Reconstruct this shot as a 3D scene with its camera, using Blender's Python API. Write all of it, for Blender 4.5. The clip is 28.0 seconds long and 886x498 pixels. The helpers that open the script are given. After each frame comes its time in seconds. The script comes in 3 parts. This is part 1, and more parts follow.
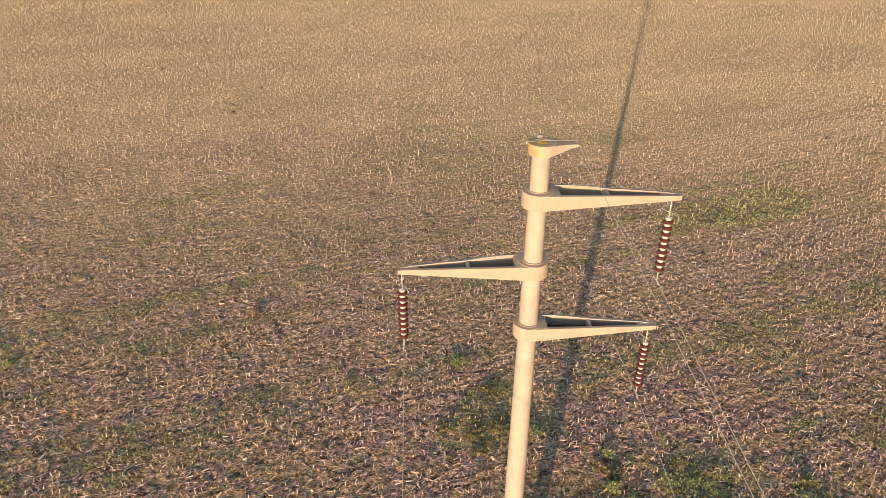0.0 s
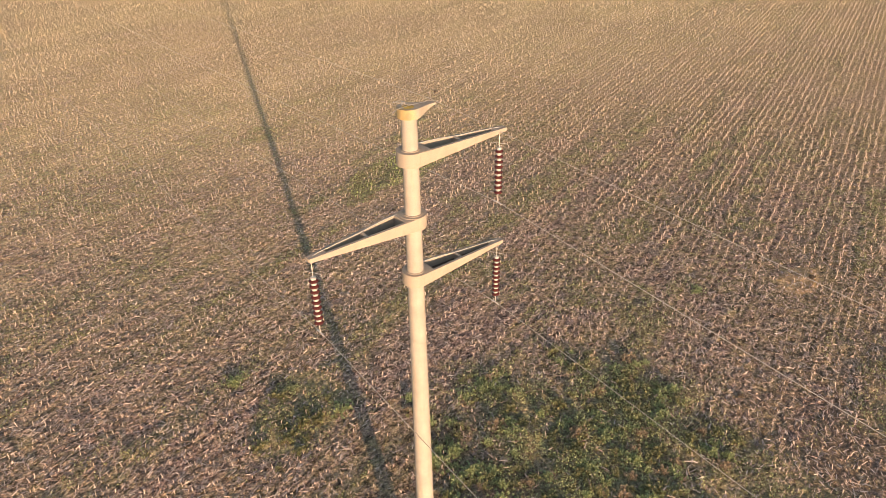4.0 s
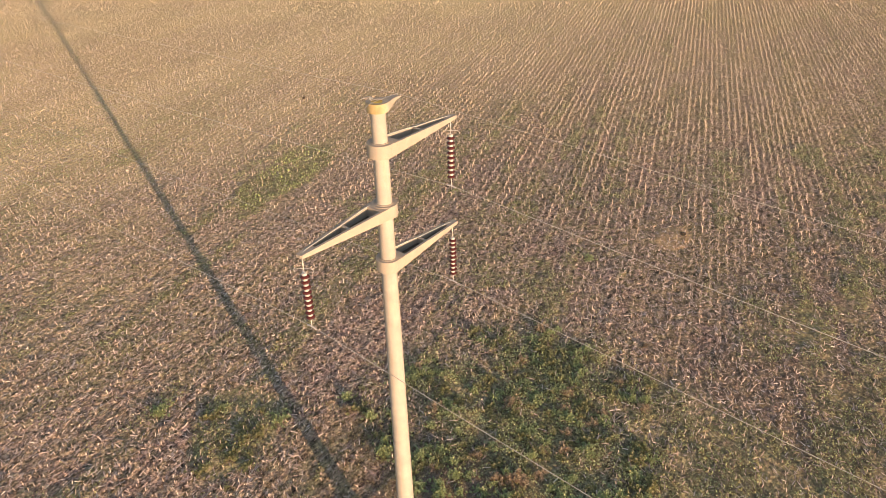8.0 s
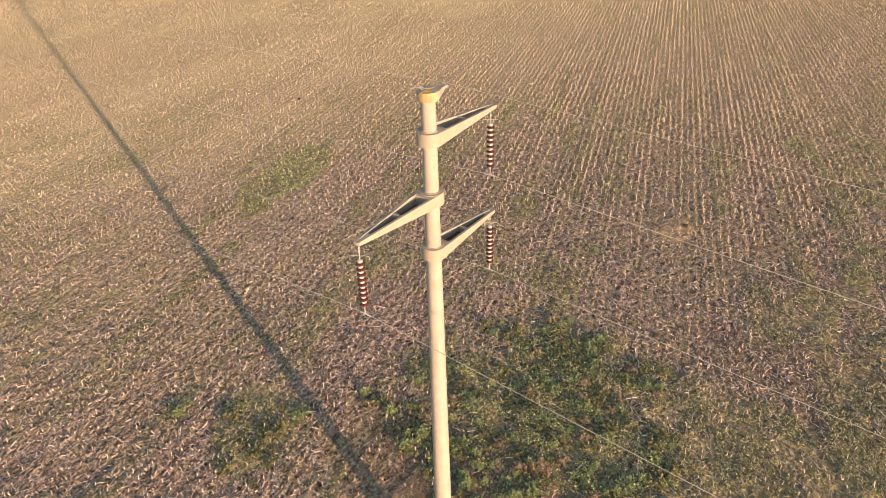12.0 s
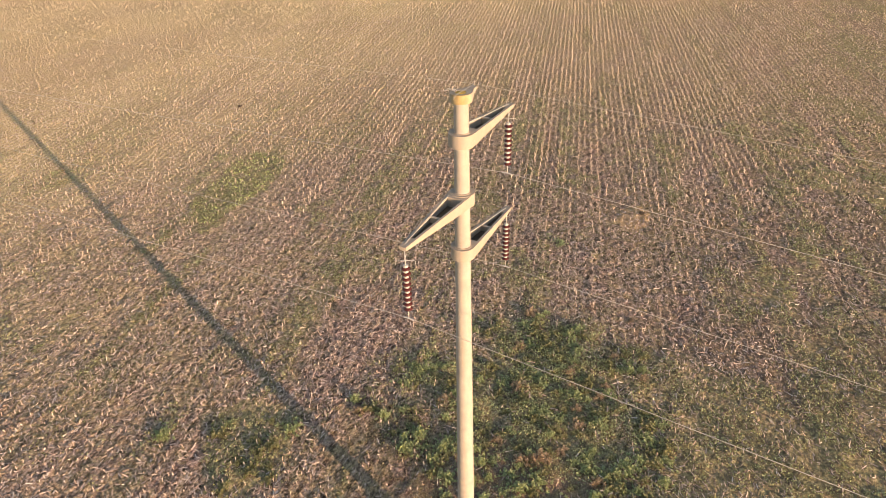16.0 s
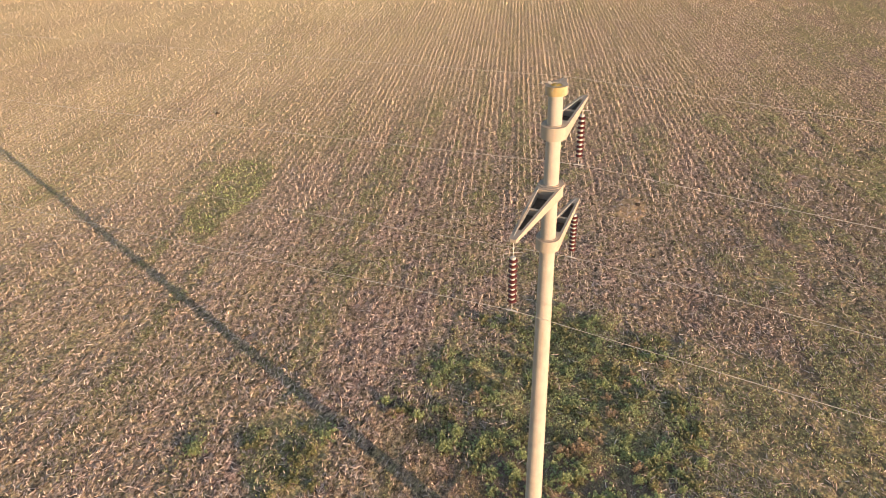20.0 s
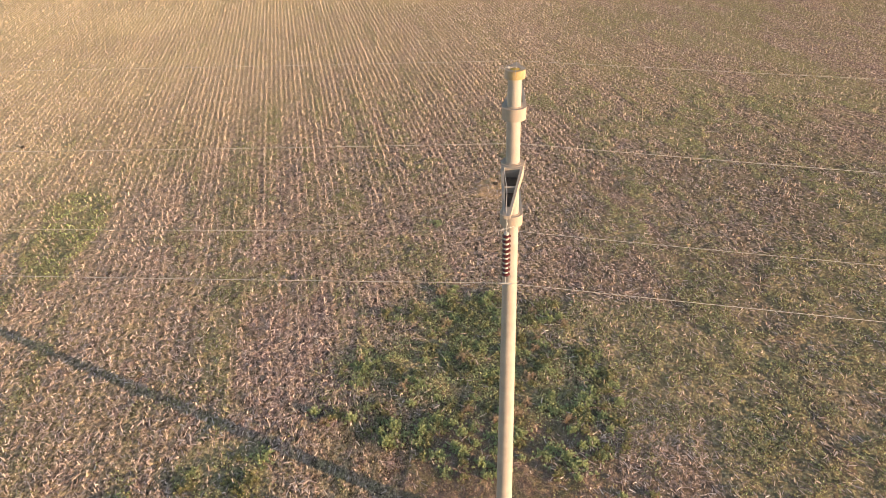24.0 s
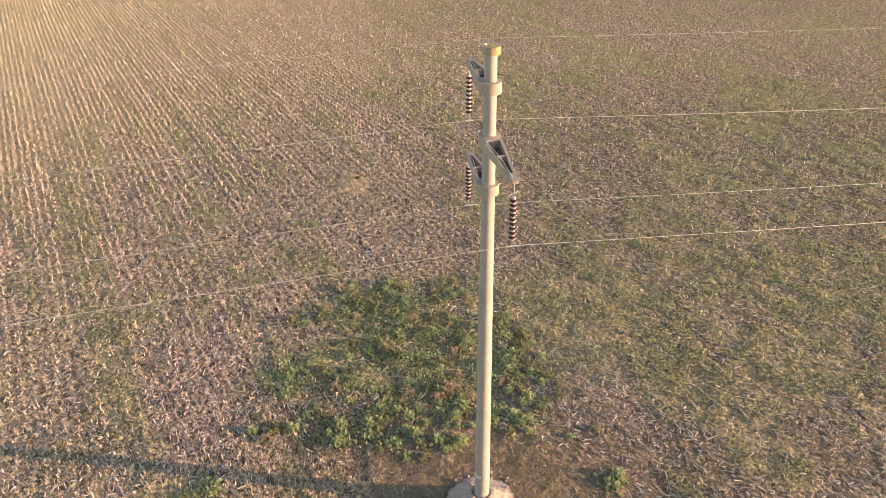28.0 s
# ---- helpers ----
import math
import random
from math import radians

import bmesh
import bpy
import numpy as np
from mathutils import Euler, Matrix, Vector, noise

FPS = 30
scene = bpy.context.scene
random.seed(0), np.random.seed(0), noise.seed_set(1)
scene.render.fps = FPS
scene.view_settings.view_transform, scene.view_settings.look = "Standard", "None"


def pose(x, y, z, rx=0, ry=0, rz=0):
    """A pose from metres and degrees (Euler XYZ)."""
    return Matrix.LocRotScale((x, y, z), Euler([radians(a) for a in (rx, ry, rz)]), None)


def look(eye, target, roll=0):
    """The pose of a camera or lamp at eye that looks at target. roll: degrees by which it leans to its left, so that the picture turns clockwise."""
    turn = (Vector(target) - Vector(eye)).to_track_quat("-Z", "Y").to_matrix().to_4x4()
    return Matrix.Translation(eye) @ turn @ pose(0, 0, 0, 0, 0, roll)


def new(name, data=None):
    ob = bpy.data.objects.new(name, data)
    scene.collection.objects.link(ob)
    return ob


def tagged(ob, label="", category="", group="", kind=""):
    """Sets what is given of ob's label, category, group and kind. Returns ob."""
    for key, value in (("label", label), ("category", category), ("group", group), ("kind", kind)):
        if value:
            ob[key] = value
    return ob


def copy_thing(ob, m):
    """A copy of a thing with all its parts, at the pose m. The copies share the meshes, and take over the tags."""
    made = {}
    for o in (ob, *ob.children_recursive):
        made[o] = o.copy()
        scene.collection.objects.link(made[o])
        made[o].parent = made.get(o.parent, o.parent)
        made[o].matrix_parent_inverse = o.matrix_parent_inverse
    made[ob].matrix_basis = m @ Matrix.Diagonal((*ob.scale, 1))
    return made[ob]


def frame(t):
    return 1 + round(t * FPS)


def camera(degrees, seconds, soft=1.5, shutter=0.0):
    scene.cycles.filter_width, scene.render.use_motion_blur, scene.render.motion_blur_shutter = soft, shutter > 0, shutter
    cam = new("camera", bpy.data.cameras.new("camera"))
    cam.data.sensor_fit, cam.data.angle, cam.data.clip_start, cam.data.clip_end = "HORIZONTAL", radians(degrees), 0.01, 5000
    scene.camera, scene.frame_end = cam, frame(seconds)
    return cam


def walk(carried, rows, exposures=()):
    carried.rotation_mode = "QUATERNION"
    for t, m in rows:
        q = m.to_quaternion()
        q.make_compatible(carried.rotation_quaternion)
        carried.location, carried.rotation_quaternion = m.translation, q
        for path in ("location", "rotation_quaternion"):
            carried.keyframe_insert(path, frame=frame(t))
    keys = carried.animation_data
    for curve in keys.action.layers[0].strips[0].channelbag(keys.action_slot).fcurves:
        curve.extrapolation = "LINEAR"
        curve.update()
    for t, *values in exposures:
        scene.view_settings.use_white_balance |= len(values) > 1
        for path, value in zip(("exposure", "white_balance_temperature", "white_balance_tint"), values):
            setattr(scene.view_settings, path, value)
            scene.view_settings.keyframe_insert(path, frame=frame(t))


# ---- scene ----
# Camera and its flight round the pole
cam = camera(66.0, 28.0, 0.55)
PATH = [
    (0, (-2.288, -11.579, 23.205), (-2.217, -9.861, 22.185), 0.1),
    (1, (-3.59, -11.695, 23.183), (-3.262, -10.006, 22.163), -0.2),
    (2, (-5.059, -11.674, 23.129), (-4.547, -10.026, 22.117), -0.5),
    (2.5, (-5.779, -11.585, 23.162), (-5.168, -9.974, 22.147), -0.7),
    (3, (-6.541, -11.445, 23.253), (-5.805, -9.892, 22.231), -0.7),
    (4, (-7.816, -11.309, 23.308), (-6.773, -9.947, 22.28), -1.0),
    (4.5, (-8.565, -11.174, 23.35), (-7.341, -9.975, 22.318), -0.7),
    (6.5, (-10.098, -10.668, 23.417), (-8.769, -9.581, 22.391), -1.3),
    (7, (-10.19, -10.54, 23.462), (-8.864, -9.452, 22.433), -1.3),
    (8, (-10.444, -10.358, 23.486), (-9.118, -9.27, 22.458), -1.3),
    (9, (-10.702, -10.147, 23.492), (-9.374, -9.06, 22.466), -1.5),
    (10, (-11.055, -9.973, 23.496), (-9.724, -8.889, 22.469), -1.5),
    (11, (-11.369, -9.755, 23.429), (-10.015, -8.7, 22.403), -1.7),
    (11.5, (-11.566, -9.595, 23.386), (-10.21, -8.541, 22.361), -1.7),
    (13.5, (-12.18, -8.656, 23.31), (-10.79, -7.647, 22.286), -1.6),
    (14, (-12.361, -8.359, 23.344), (-10.947, -7.385, 22.318), -1.6),
    (15, (-12.746, -7.852, 23.496), (-11.29, -6.952, 22.461), -1.7),
    (16, (-13.202, -7.309, 23.491), (-11.731, -6.428, 22.46), -1.7),
    (17, (-13.586, -6.704, 23.418), (-12.121, -5.817, 22.386), -2.0),
    (18, (-13.995, -6.004, 23.416), (-12.513, -5.146, 22.383), -2.0),
    (19, (-14.53, -5.27, 23.463), (-13.033, -4.436, 22.433), -2.2),
    (20, (-14.952, -4.397, 23.461), (-13.417, -3.631, 22.432), -2.0),
    (21, (-15.394, -3.544, 23.569), (-13.799, -2.931, 22.53), -2.0),
    (21.5, (-15.778, -3.083, 23.681), (-14.158, -2.543, 22.64), -2.1),
    (23.5, (-16.672, -1.115, 23.709), (-14.998, -0.798, 22.661), -2.3),
    (24, (-16.777, -0.659, 23.638), (-15.093, -0.396, 22.592), -2.0),
    (25, (-16.885, 0.448, 23.64), (-15.192, 0.582, 22.584), -1.7),
    (26, (-17.151, 1.636, 23.625), (-15.455, 1.645, 22.566), -1.7),
    (27, (-17.307, 2.998, 23.556), (-15.617, 2.863, 22.496), -1.4),
    (28, (-17.555, 4.55, 23.557), (-15.886, 4.25, 22.497), -1.1),
]
walk(cam, [(t, look(eye, target, roll)) for t, eye, target, roll in PATH],
     exposures=[(0, 1.12, 7450, 14), (8, 1.25, 7250, 13.5), (17, 1.35, 7250, 13), (24, 1.50, 7100, 13.5), (28, 1.70, 6950, 12.5)])

# ---------------------------------------------------------------- light
SUN_AZ = radians(70.9)      # way the shadows fall, from +x towards +y
SUN_EL = radians(7.45)
world = bpy.data.worlds.new("evening_sky")
scene.world = world
world.use_nodes = True
wn = world.node_tree.nodes
sky = wn.new("ShaderNodeTexSky")
sky.sky_type = "NISHITA"
sky.sun_disc = False
sky.sun_elevation = SUN_EL
sky.sun_rotation = radians(199.1)
sky.air_density, sky.dust_density, sky.ozone_density = 1.0, 0.8, 1.0
wn["Background"].inputs["Strength"].default_value = 0.112
world.node_tree.links.new(sky.outputs[0], wn["Background"].inputs["Color"])

sun_data = bpy.data.lights.new("sun", "SUN")
sun_data.energy = 3.7
sun_data.angle = radians(0.45)
sun_data.color = (1.0, 0.69, 0.45)
sun = new("sun", sun_data)
down = Vector((math.cos(SUN_AZ), math.sin(SUN_AZ), -math.tan(SUN_EL)))
sun.matrix_world = look(-down * 100, (0, 0, 0))


# ---------------------------------------------------------------- materials
class Mat:
    """A small wrapper to wire up node materials."""

    def __init__(self, name, rough=0.8, metal=0.0, spec=0.3):
        self.m = bpy.data.materials.new(name)
        self.m.use_nodes = True
        self.t = self.m.node_tree
        self.b = self.t.nodes["Principled BSDF"]
        self.b.inputs["Roughness"].default_value = rough
        self.b.inputs["Metallic"].default_value = metal
        self.b.inputs["Specular IOR Level"].default_value = spec

    def node(self, kind, **inputs):
        n = self.t.nodes.new(kind)
        for key, value in inputs.items():
            self.put(n.inputs[key.replace("_", " ")], value)
        return n

    def put(self, socket, value):
        if isinstance(value, bpy.types.NodeSocket):
            self.t.links.new(value, socket)
        else:
            socket.default_value = value

    def coords(self, kind="Object", scale=(1, 1, 1), turn=0.0):
        c = self.node("ShaderNodeTexCoord").outputs[kind]
        mp = self.node("ShaderNodeMapping", Vector=c)
        mp.inputs["Scale"].default_value = scale
        mp.inputs["Rotation"].default_value = (0, 0, turn)
        return mp.outputs[0]

    def noise(self, vec, scale, detail=4.0, rough=0.55):
        n = self.node("ShaderNodeTexNoise", Vector=vec, Scale=scale, Detail=detail, Roughness=rough)
        return n.outputs["Fac"]

    def ramp(self, fac, stops):
        n = self.node("ShaderNodeValToRGB", Fac=fac)
        el = n.color_ramp.elements
        while len(el) < len(stops):
            el.new(0.5)
        for e, (p, c) in zip(el, stops):
            e.position = p
            e.color = (*c, 1) if isinstance(c, tuple) else (c, c, c, 1)
        return n.outputs["Color"]

    def mix(self, fac, a, b, how="MIX"):
        n = self.t.nodes.new("ShaderNodeMix")
        n.data_type, n.blend_type = "RGBA", how
        self.put(n.inputs[0], fac)
        self.put(n.inputs[6], (*a, 1) if isinstance(a, tuple) else a)
        self.put(n.inputs[7], (*b, 1) if isinstance(b, tuple) else b)
        return n.outputs[2]

    def math(self, op, a, b=0.0, clamp=False):
        n = self.t.nodes.new("ShaderNodeMath")
        n.operation, n.use_clamp = op, clamp
        self.put(n.inputs[0], a)
        self.put(n.inputs[1], b)
        return n.outputs[0]

    def attr(self, name):
        n = self.t.nodes.new("ShaderNodeAttribute")
        n.attribute_name = name
        return n.outputs["Fac"]

    def island(self):
        return self.node("ShaderNodeNewGeometry").outputs["Random Per Island"]

    def color(self, value):
        self.put(self.b.inputs["Base Color"], (*value, 1) if isinstance(value, tuple) else value)
        return self

    def bump(self, height, strength=0.3, distance=0.02):
        n = self.node("ShaderNodeBump", Height=height, Strength=strength, Distance=distance)
        self.put(self.b.inputs["Normal"], n.outputs[0])
        return self


ROW_TURN = radians(19.9)    # way the stubble rows run
ROW = 0.525                 # from row to row


def concrete(name, light, dark, streaks=0.5, stain=(0.30, 0.25, 0.19), drop=(7, 7, 0.55), relief=0.25):
    k = Mat(name, rough=0.85, spec=0.25)
    v = k.coords()
    fine = k.noise(v, 60.0, 5)
    broad = k.noise(v, 2.3, 4)
    drip = k.noise(k.coords(scale=drop), 1.0, 4, 0.55)
    base = k.mix(k.ramp(broad, [(0.3, 0.0), (0.7, 1.0)]), dark, light)
    base = k.mix(k.math("MULTIPLY", k.ramp(drip, [(0.52, 0.0), (0.75, 1.0)]), streaks), base, stain)
    base = k.mix(k.ramp(fine, [(0.35, 0.22), (0.6, 0.0)]), base, (0.22, 0.19, 0.15))
    k.color(base)
    k.bump(k.math("ADD", fine, k.math("MULTIPLY", broad, 1.5)), relief, 0.01 if relief < 0.5 else 0.05)
    return k.m


m_shaft = concrete("spun_concrete", (0.43, 0.40, 0.378), (0.36, 0.33, 0.31), 0.35)
m_arm = concrete("cast_concrete", (0.41, 0.362, 0.32), (0.345, 0.303, 0.27), 0.3, (0.28, 0.23, 0.18), (5, 5, 3))


def stained_cap():
    """Cream concrete whose western side is stained ochre."""
    k = Mat("ochre_stained_concrete", rough=0.85, spec=0.25)
    v = k.coords()
    xyz = k.node("ShaderNodeSeparateXYZ", Vector=v)
    fine, broad = k.noise(v, 60.0, 5), k.noise(v, 7.0, 4)
    cream = k.mix(k.ramp(broad, [(0.3, 0.0), (0.7, 1.0)]), (0.38, 0.33, 0.29), (0.46, 0.405, 0.35))
    ochre = k.mix(k.ramp(broad, [(0.35, 0.0), (0.65, 1.0)]), (0.34, 0.245, 0.11), (0.45, 0.36, 0.205))
    side = k.math("ADD", k.math("ADD", k.math("MULTIPLY", xyz.outputs[0], -0.9), k.math("MULTIPLY", xyz.outputs[1], -0.4)), k.math("MULTIPLY", broad, 0.22))
    c = k.mix(k.ramp(side, [(0.17, 0.0), (0.36, 1.0)]), cream, ochre)
    k.color(k.mix(k.ramp(fine, [(0.35, 0.25), (0.6, 0.0)]), c, (0.22, 0.17, 0.10)))
    k.bump(k.math("ADD", fine, broad), 0.25, 0.01)
    return k.m


m_cap = stained_cap()
m_foot = concrete("rough_footing_concrete", (0.66, 0.53, 0.475), (0.42, 0.315, 0.28), 0.35, (0.26, 0.20, 0.16), (5, 5, 5), 0.9)
m_arm_floor = concrete("dark_floor_concrete", (0.11, 0.09, 0.075), (0.065, 0.052, 0.045), 0.3)


def plain(name, col, rough, metal=0.0, vary=0.15, scale=25.0):
    k = Mat(name, rough, metal, 0.5)
    n = k.noise(k.coords(), scale, 3)
    k.color(k.mix(k.ramp(n, [(0.3, 0.0), (0.7, 1.0)]), tuple(c * (1 - vary) for c in col), tuple(min(1, c * (1 + vary)) for c in col)))
    return k.m


m_glaze = plain("brown_glazed_porcelain", (0.075, 0.020, 0.019), 0.16)
m_zinc = plain("galvanised_steel", (0.47, 0.465, 0.47), 0.5, 0.2)
m_alu = plain("weathered_aluminium", (0.47, 0.45, 0.42), 0.5, 0.25, 0.1, 6.0)
m_steel = plain("dull_grey_steel", (0.30, 0.30, 0.31), 0.55, 0.3, 0.15, 12.0)
m_lichen = plain("yellow_lichen", (0.50, 0.34, 0.08), 0.9, 0.0, 0.3, 14.0)
m_white = plain("old_white_paint", (0.78, 0.76, 0.70), 0.7, 0.0, 0.12, 30.0)


def field_material():
    k = Mat("harvested_field_soil", rough=0.95, spec=0.1)
    v = k.coords()
    rows = k.coords(scale=(0.30, 1.0, 1.0), turn=-ROW_TURN)
    fine = k.noise(v, 6.0, 6, 0.7)
    # chopped straw lying mostly along the rows, and across them in places
    along = k.noise(k.coords(scale=(5, 28, 1), turn=-ROW_TURN - 0.25), 1.0, 4, 0.62)
    slant = k.noise(k.coords(scale=(6, 25, 1), turn=-ROW_TURN - 1.1), 1.0, 4, 0.62)
    cross = k.noise(k.coords(scale=(5, 27, 1), turn=-ROW_TURN + 0.8), 1.0, 4, 0.62)
    pick = k.noise(v, 2.1, 3, 0.6)
    fibre = k.mix(k.ramp(pick, [(0.42, 0.0), (0.50, 1.0)]), along, slant)
    fibre = k.mix(k.ramp(pick, [(0.54, 0.0), (0.62, 1.0)]), fibre, cross)
    tone = k.math("ADD", k.math("MULTIPLY", fibre, 0.55), k.math("MULTIPLY", fine, 0.45))
    pink = k.ramp(tone, [(0.41, (0.105, 0.070, 0.063)), (0.50, (0.355, 0.243, 0.222)), (0.58, (0.84, 0.635, 0.58))])
    straw = k.ramp(tone, [(0.41, (0.115, 0.08, 0.064)), (0.50, (0.375, 0.275, 0.222)), (0.58, (0.87, 0.685, 0.57))])
    olive = k.ramp(tone, [(0.41, (0.10, 0.083, 0.05)), (0.50, (0.345, 0.29, 0.17)), (0.59, (0.74, 0.62, 0.39))])
    mid = k.noise(rows, 0.9, 5, 0.6)
    c = k.mix(k.ramp(mid, [(0.42, 0.0), (0.58, 1.0)]), pink, straw)
    broad = k.noise(rows, 0.16, 4, 0.55)
    patch = k.math("ADD", k.math("MULTIPLY", broad, 0.45), k.math("MULTIPLY", k.noise(v, 1.3, 5, 0.65), 0.55))
    c = k.mix(k.ramp(patch, [(0.44, 0.0), (0.58, 0.8)]), c, olive)
    # shade in the gaps of the uneven ground, multiplied into the colour
    gap_shade = k.ramp(k.noise(k.coords(scale=(0.6, 1.0, 1.0), turn=-ROW_TURN), 3.2, 4, 0.65), [(0.375, 0.31), (0.54, 1.0)])
    moss = k.ramp(tone, [(0.43, (0.045, 0.037, 0.027)), (0.50, (0.215, 0.187, 0.115)), (0.57, (0.60, 0.525, 0.35))])
    c = k.mix(k.math("MULTIPLY", k.attr("moss"), k.ramp(k.noise(v, 0.9, 5, 0.65), [(0.32, 0.5), (0.52, 1.0)])), c, moss)
    c = k.mix(1.0, c, gap_shade, "MULTIPLY")
    # lighter golden straw paints the glow of the ground opposite the sun
    glow_straw = k.ramp(tone, [(0.40, (0.50, 0.385, 0.225)), (0.50, (0.77, 0.63, 0.39)), (0.60, (0.93, 0.80, 0.53))])
    c = k.mix(k.math("MULTIPLY", k.attr("straw"), k.ramp(fine, [(0.36, 0.45), (0.58, 1.0)])), c, glow_straw)
    across = k.node("ShaderNodeSeparateXYZ", Vector=k.coords(turn=-ROW_TURN)).outputs[1]
    band = k.math("COSINE", k.math("MULTIPLY", across, 2 * math.pi / ROW))
    band = k.math("ADD", k.math("MULTIPLY", band, 0.5), k.noise(v, 1.1, 3))
    c = k.mix(1.0, c, k.ramp(band, [(0.15, 0.80), (0.85, 1.0)]), "MULTIPLY")
    c = k.mix(k.math("MULTIPLY", k.attr("soil"), k.ramp(fine, [(0.40, 0.9), (0.62, 0.2)])), c, (0.155, 0.117, 0.094))
    turf = k.noise(v, 15.0, 4, 0.7)
    grass = k.mix(k.ramp(turf, [(0.40, 0.0), (0.60, 1.0)]), (0.13, 0.088, 0.075), (0.33, 0.235, 0.195))
    green_turf = k.mix(k.ramp(turf, [(0.40, 0.0), (0.60, 1.0)]), (0.13, 0.105, 0.06), (0.30, 0.255, 0.15))
    grass = k.mix(k.ramp(k.noise(v, 1.3, 4, 0.6), [(0.45, 0.0), (0.60, 0.8)]), grass, green_turf)
    c = k.mix(k.attr("bare"), c, grass)
    c = k.mix(k.attr("pale"), c, (0.62, 0.43, 0.25))
    weed = k.mix(k.ramp(fine, [(0.4, 0.0), (0.6, 1.0)]), (0.15, 0.135, 0.08), (0.38, 0.36, 0.20))
    green = k.math("MULTIPLY", k.attr("cover"), k.ramp(k.noise(v, 2.2, 5, 0.65), [(0.34, 0.2), (0.58, 0.85)]), True)
    c = k.mix(green, c, weed)
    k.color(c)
    hill = k.math("ADD", k.math("ADD", k.math("MULTIPLY", fine, 0.8), k.math("MULTIPLY", fibre, 0.35)), k.math("MULTIPLY", k.noise(v, 2.6, 3, 0.5), 1.6))
    k.bump(hill, 1.0, 0.15)
    k.m.cycles.use_bump_map_correction = False
    return k.m


m_field = field_material()


def straw_material(name, stops, rough=0.75):
    k = Mat(name, rough, 0.0, 0.25)
    c = k.ramp(k.island(), stops)
    n = k.noise(k.coords(), 18.0, 3)
    k.color(k.mix(k.ramp(n, [(0.35, 0.2), (0.65, 0.0)]), c, (0.30, 0.21, 0.15)))
    return k.m


m_stub = straw_material("dry_maize_stalk", [(0.0, (0.43, 0.345, 0.30)), (0.35, (0.57, 0.48, 0.425)), (0.8, (0.67, 0.58, 0.525)), (1.0, (0.50, 0.41, 0.36))])
m_litter = straw_material("dry_leaf_litter", [(0.0, (0.11, 0.075, 0.067)), (0.3, (0.36, 0.265, 0.238)), (0.6, (0.61, 0.48, 0.435)), (0.85, (0.77, 0.64, 0.585)), (1.0, (0.85, 0.755, 0.70))])

m_grey_straw = straw_material("weathered_grey_straw", [(0.0, (0.26, 0.19, 0.175)), (0.4, (0.46, 0.37, 0.35)), (0.8, (0.62, 0.53, 0.50)), (1.0, (0.74, 0.66, 0.62))])
# far dry leaves, coloured lighter and golden for the glow opposite the sun
m_glow_leaf = straw_material("glow_torn_leaf", [(0.0, (0.42, 0.325, 0.22)), (0.3, (0.56, 0.45, 0.315)), (0.7, (0.67, 0.555, 0.40)), (1.0, (0.76, 0.66, 0.50))])


def leaf_material(name, stops):
    k = Mat(name, 0.6, 0.0, 0.3)
    c = k.ramp(k.island(), stops)
    c = k.mix(k.ramp(k.noise(k.coords(), 30.0, 3), [(0.35, 0.3), (0.65, 0.0)]), c, (0.14, 0.15, 0.05))
    k.color(c)
    thin = k.node("ShaderNodeBsdfTranslucent", Color=c)
    both = k.node("ShaderNodeMixShader", Fac=0.45)
    k.t.links.new(k.b.outputs[0], both.inputs[1])
    k.t.links.new(thin.outputs[0], both.inputs[2])
    k.t.links.new(both.outputs[0], k.t.nodes["Material Output"].inputs["Surface"])
    return k.m


GREENS = [(0.0, (0.32, 0.385, 0.21)), (0.35, (0.46, 0.53, 0.295)), (0.8, (0.57, 0.63, 0.37)), (1.0, (0.64, 0.66, 0.43))]
m_leaf = leaf_material("green_weed_leaf", GREENS)
m_seedling = leaf_material("seedling_leaf", [(0.0, (0.46, 0.56, 0.23)), (0.5, (0.58, 0.69, 0.30)), (1.0, (0.70, 0.77, 0.40))])
m_olive = leaf_material("olive_weed_leaf", [(0.0, (0.25, 0.25, 0.14)), (0.4, (0.39, 0.39, 0.20)), (0.75, (0.46, 0.44, 0.25)), (1.0, (0.55, 0.49, 0.35))])
m_brown_weed = leaf_material("withered_weed", [(0.0, (0.36, 0.26, 0.20)), (0.5, (0.56, 0.43, 0.33)), (1.0, (0.68, 0.55, 0.41))])

# ---------------------------------------------------------------- field shape
rng = np.random.default_rng(7)
TABLE = np.random.default_rng(3).random((256, 256))


def value_noise(x, y):
    xi, yi = np.floor(x).astype(int), np.floor(y).astype(int)
    fx, fy = x - xi, y - yi
    fx, fy = fx * fx * (3 - 2 * fx), fy * fy * (3 - 2 * fy)
    a, b = TABLE[xi & 255, yi & 255], TABLE[(xi + 1) & 255, yi & 255]
    c, d = TABLE[xi & 255, (yi + 1) & 255], TABLE[(xi + 1) & 255, (yi + 1) & 255]
    return (a * (1 - fx) + b * fx) * (1 - fy) + (c * (1 - fx) + d * fx) * fy


def fbm(x, y, scale, octaves=3, seed=0.0):
    total, amp, norm = 0.0, 1.0, 0.0
    for i in range(octaves):
        f = 2 ** i / scale
        total = total + amp * value_noise(x * f + 17.3 * (i + 1) + seed, y * f + 9.1 * (i + 1) + seed * 1.7)
        norm += amp
        amp *= 0.55
    return total / norm


def along_rows(x, y):
    c, s = math.cos(ROW_TURN), math.sin(ROW_TURN)
    return x * c + y * s, -x * s + y * c


def soft_step(a, b, v):
    u = np.clip((v - a) / (b - a), 0, 1)
    return u * u * (3 - 2 * u)


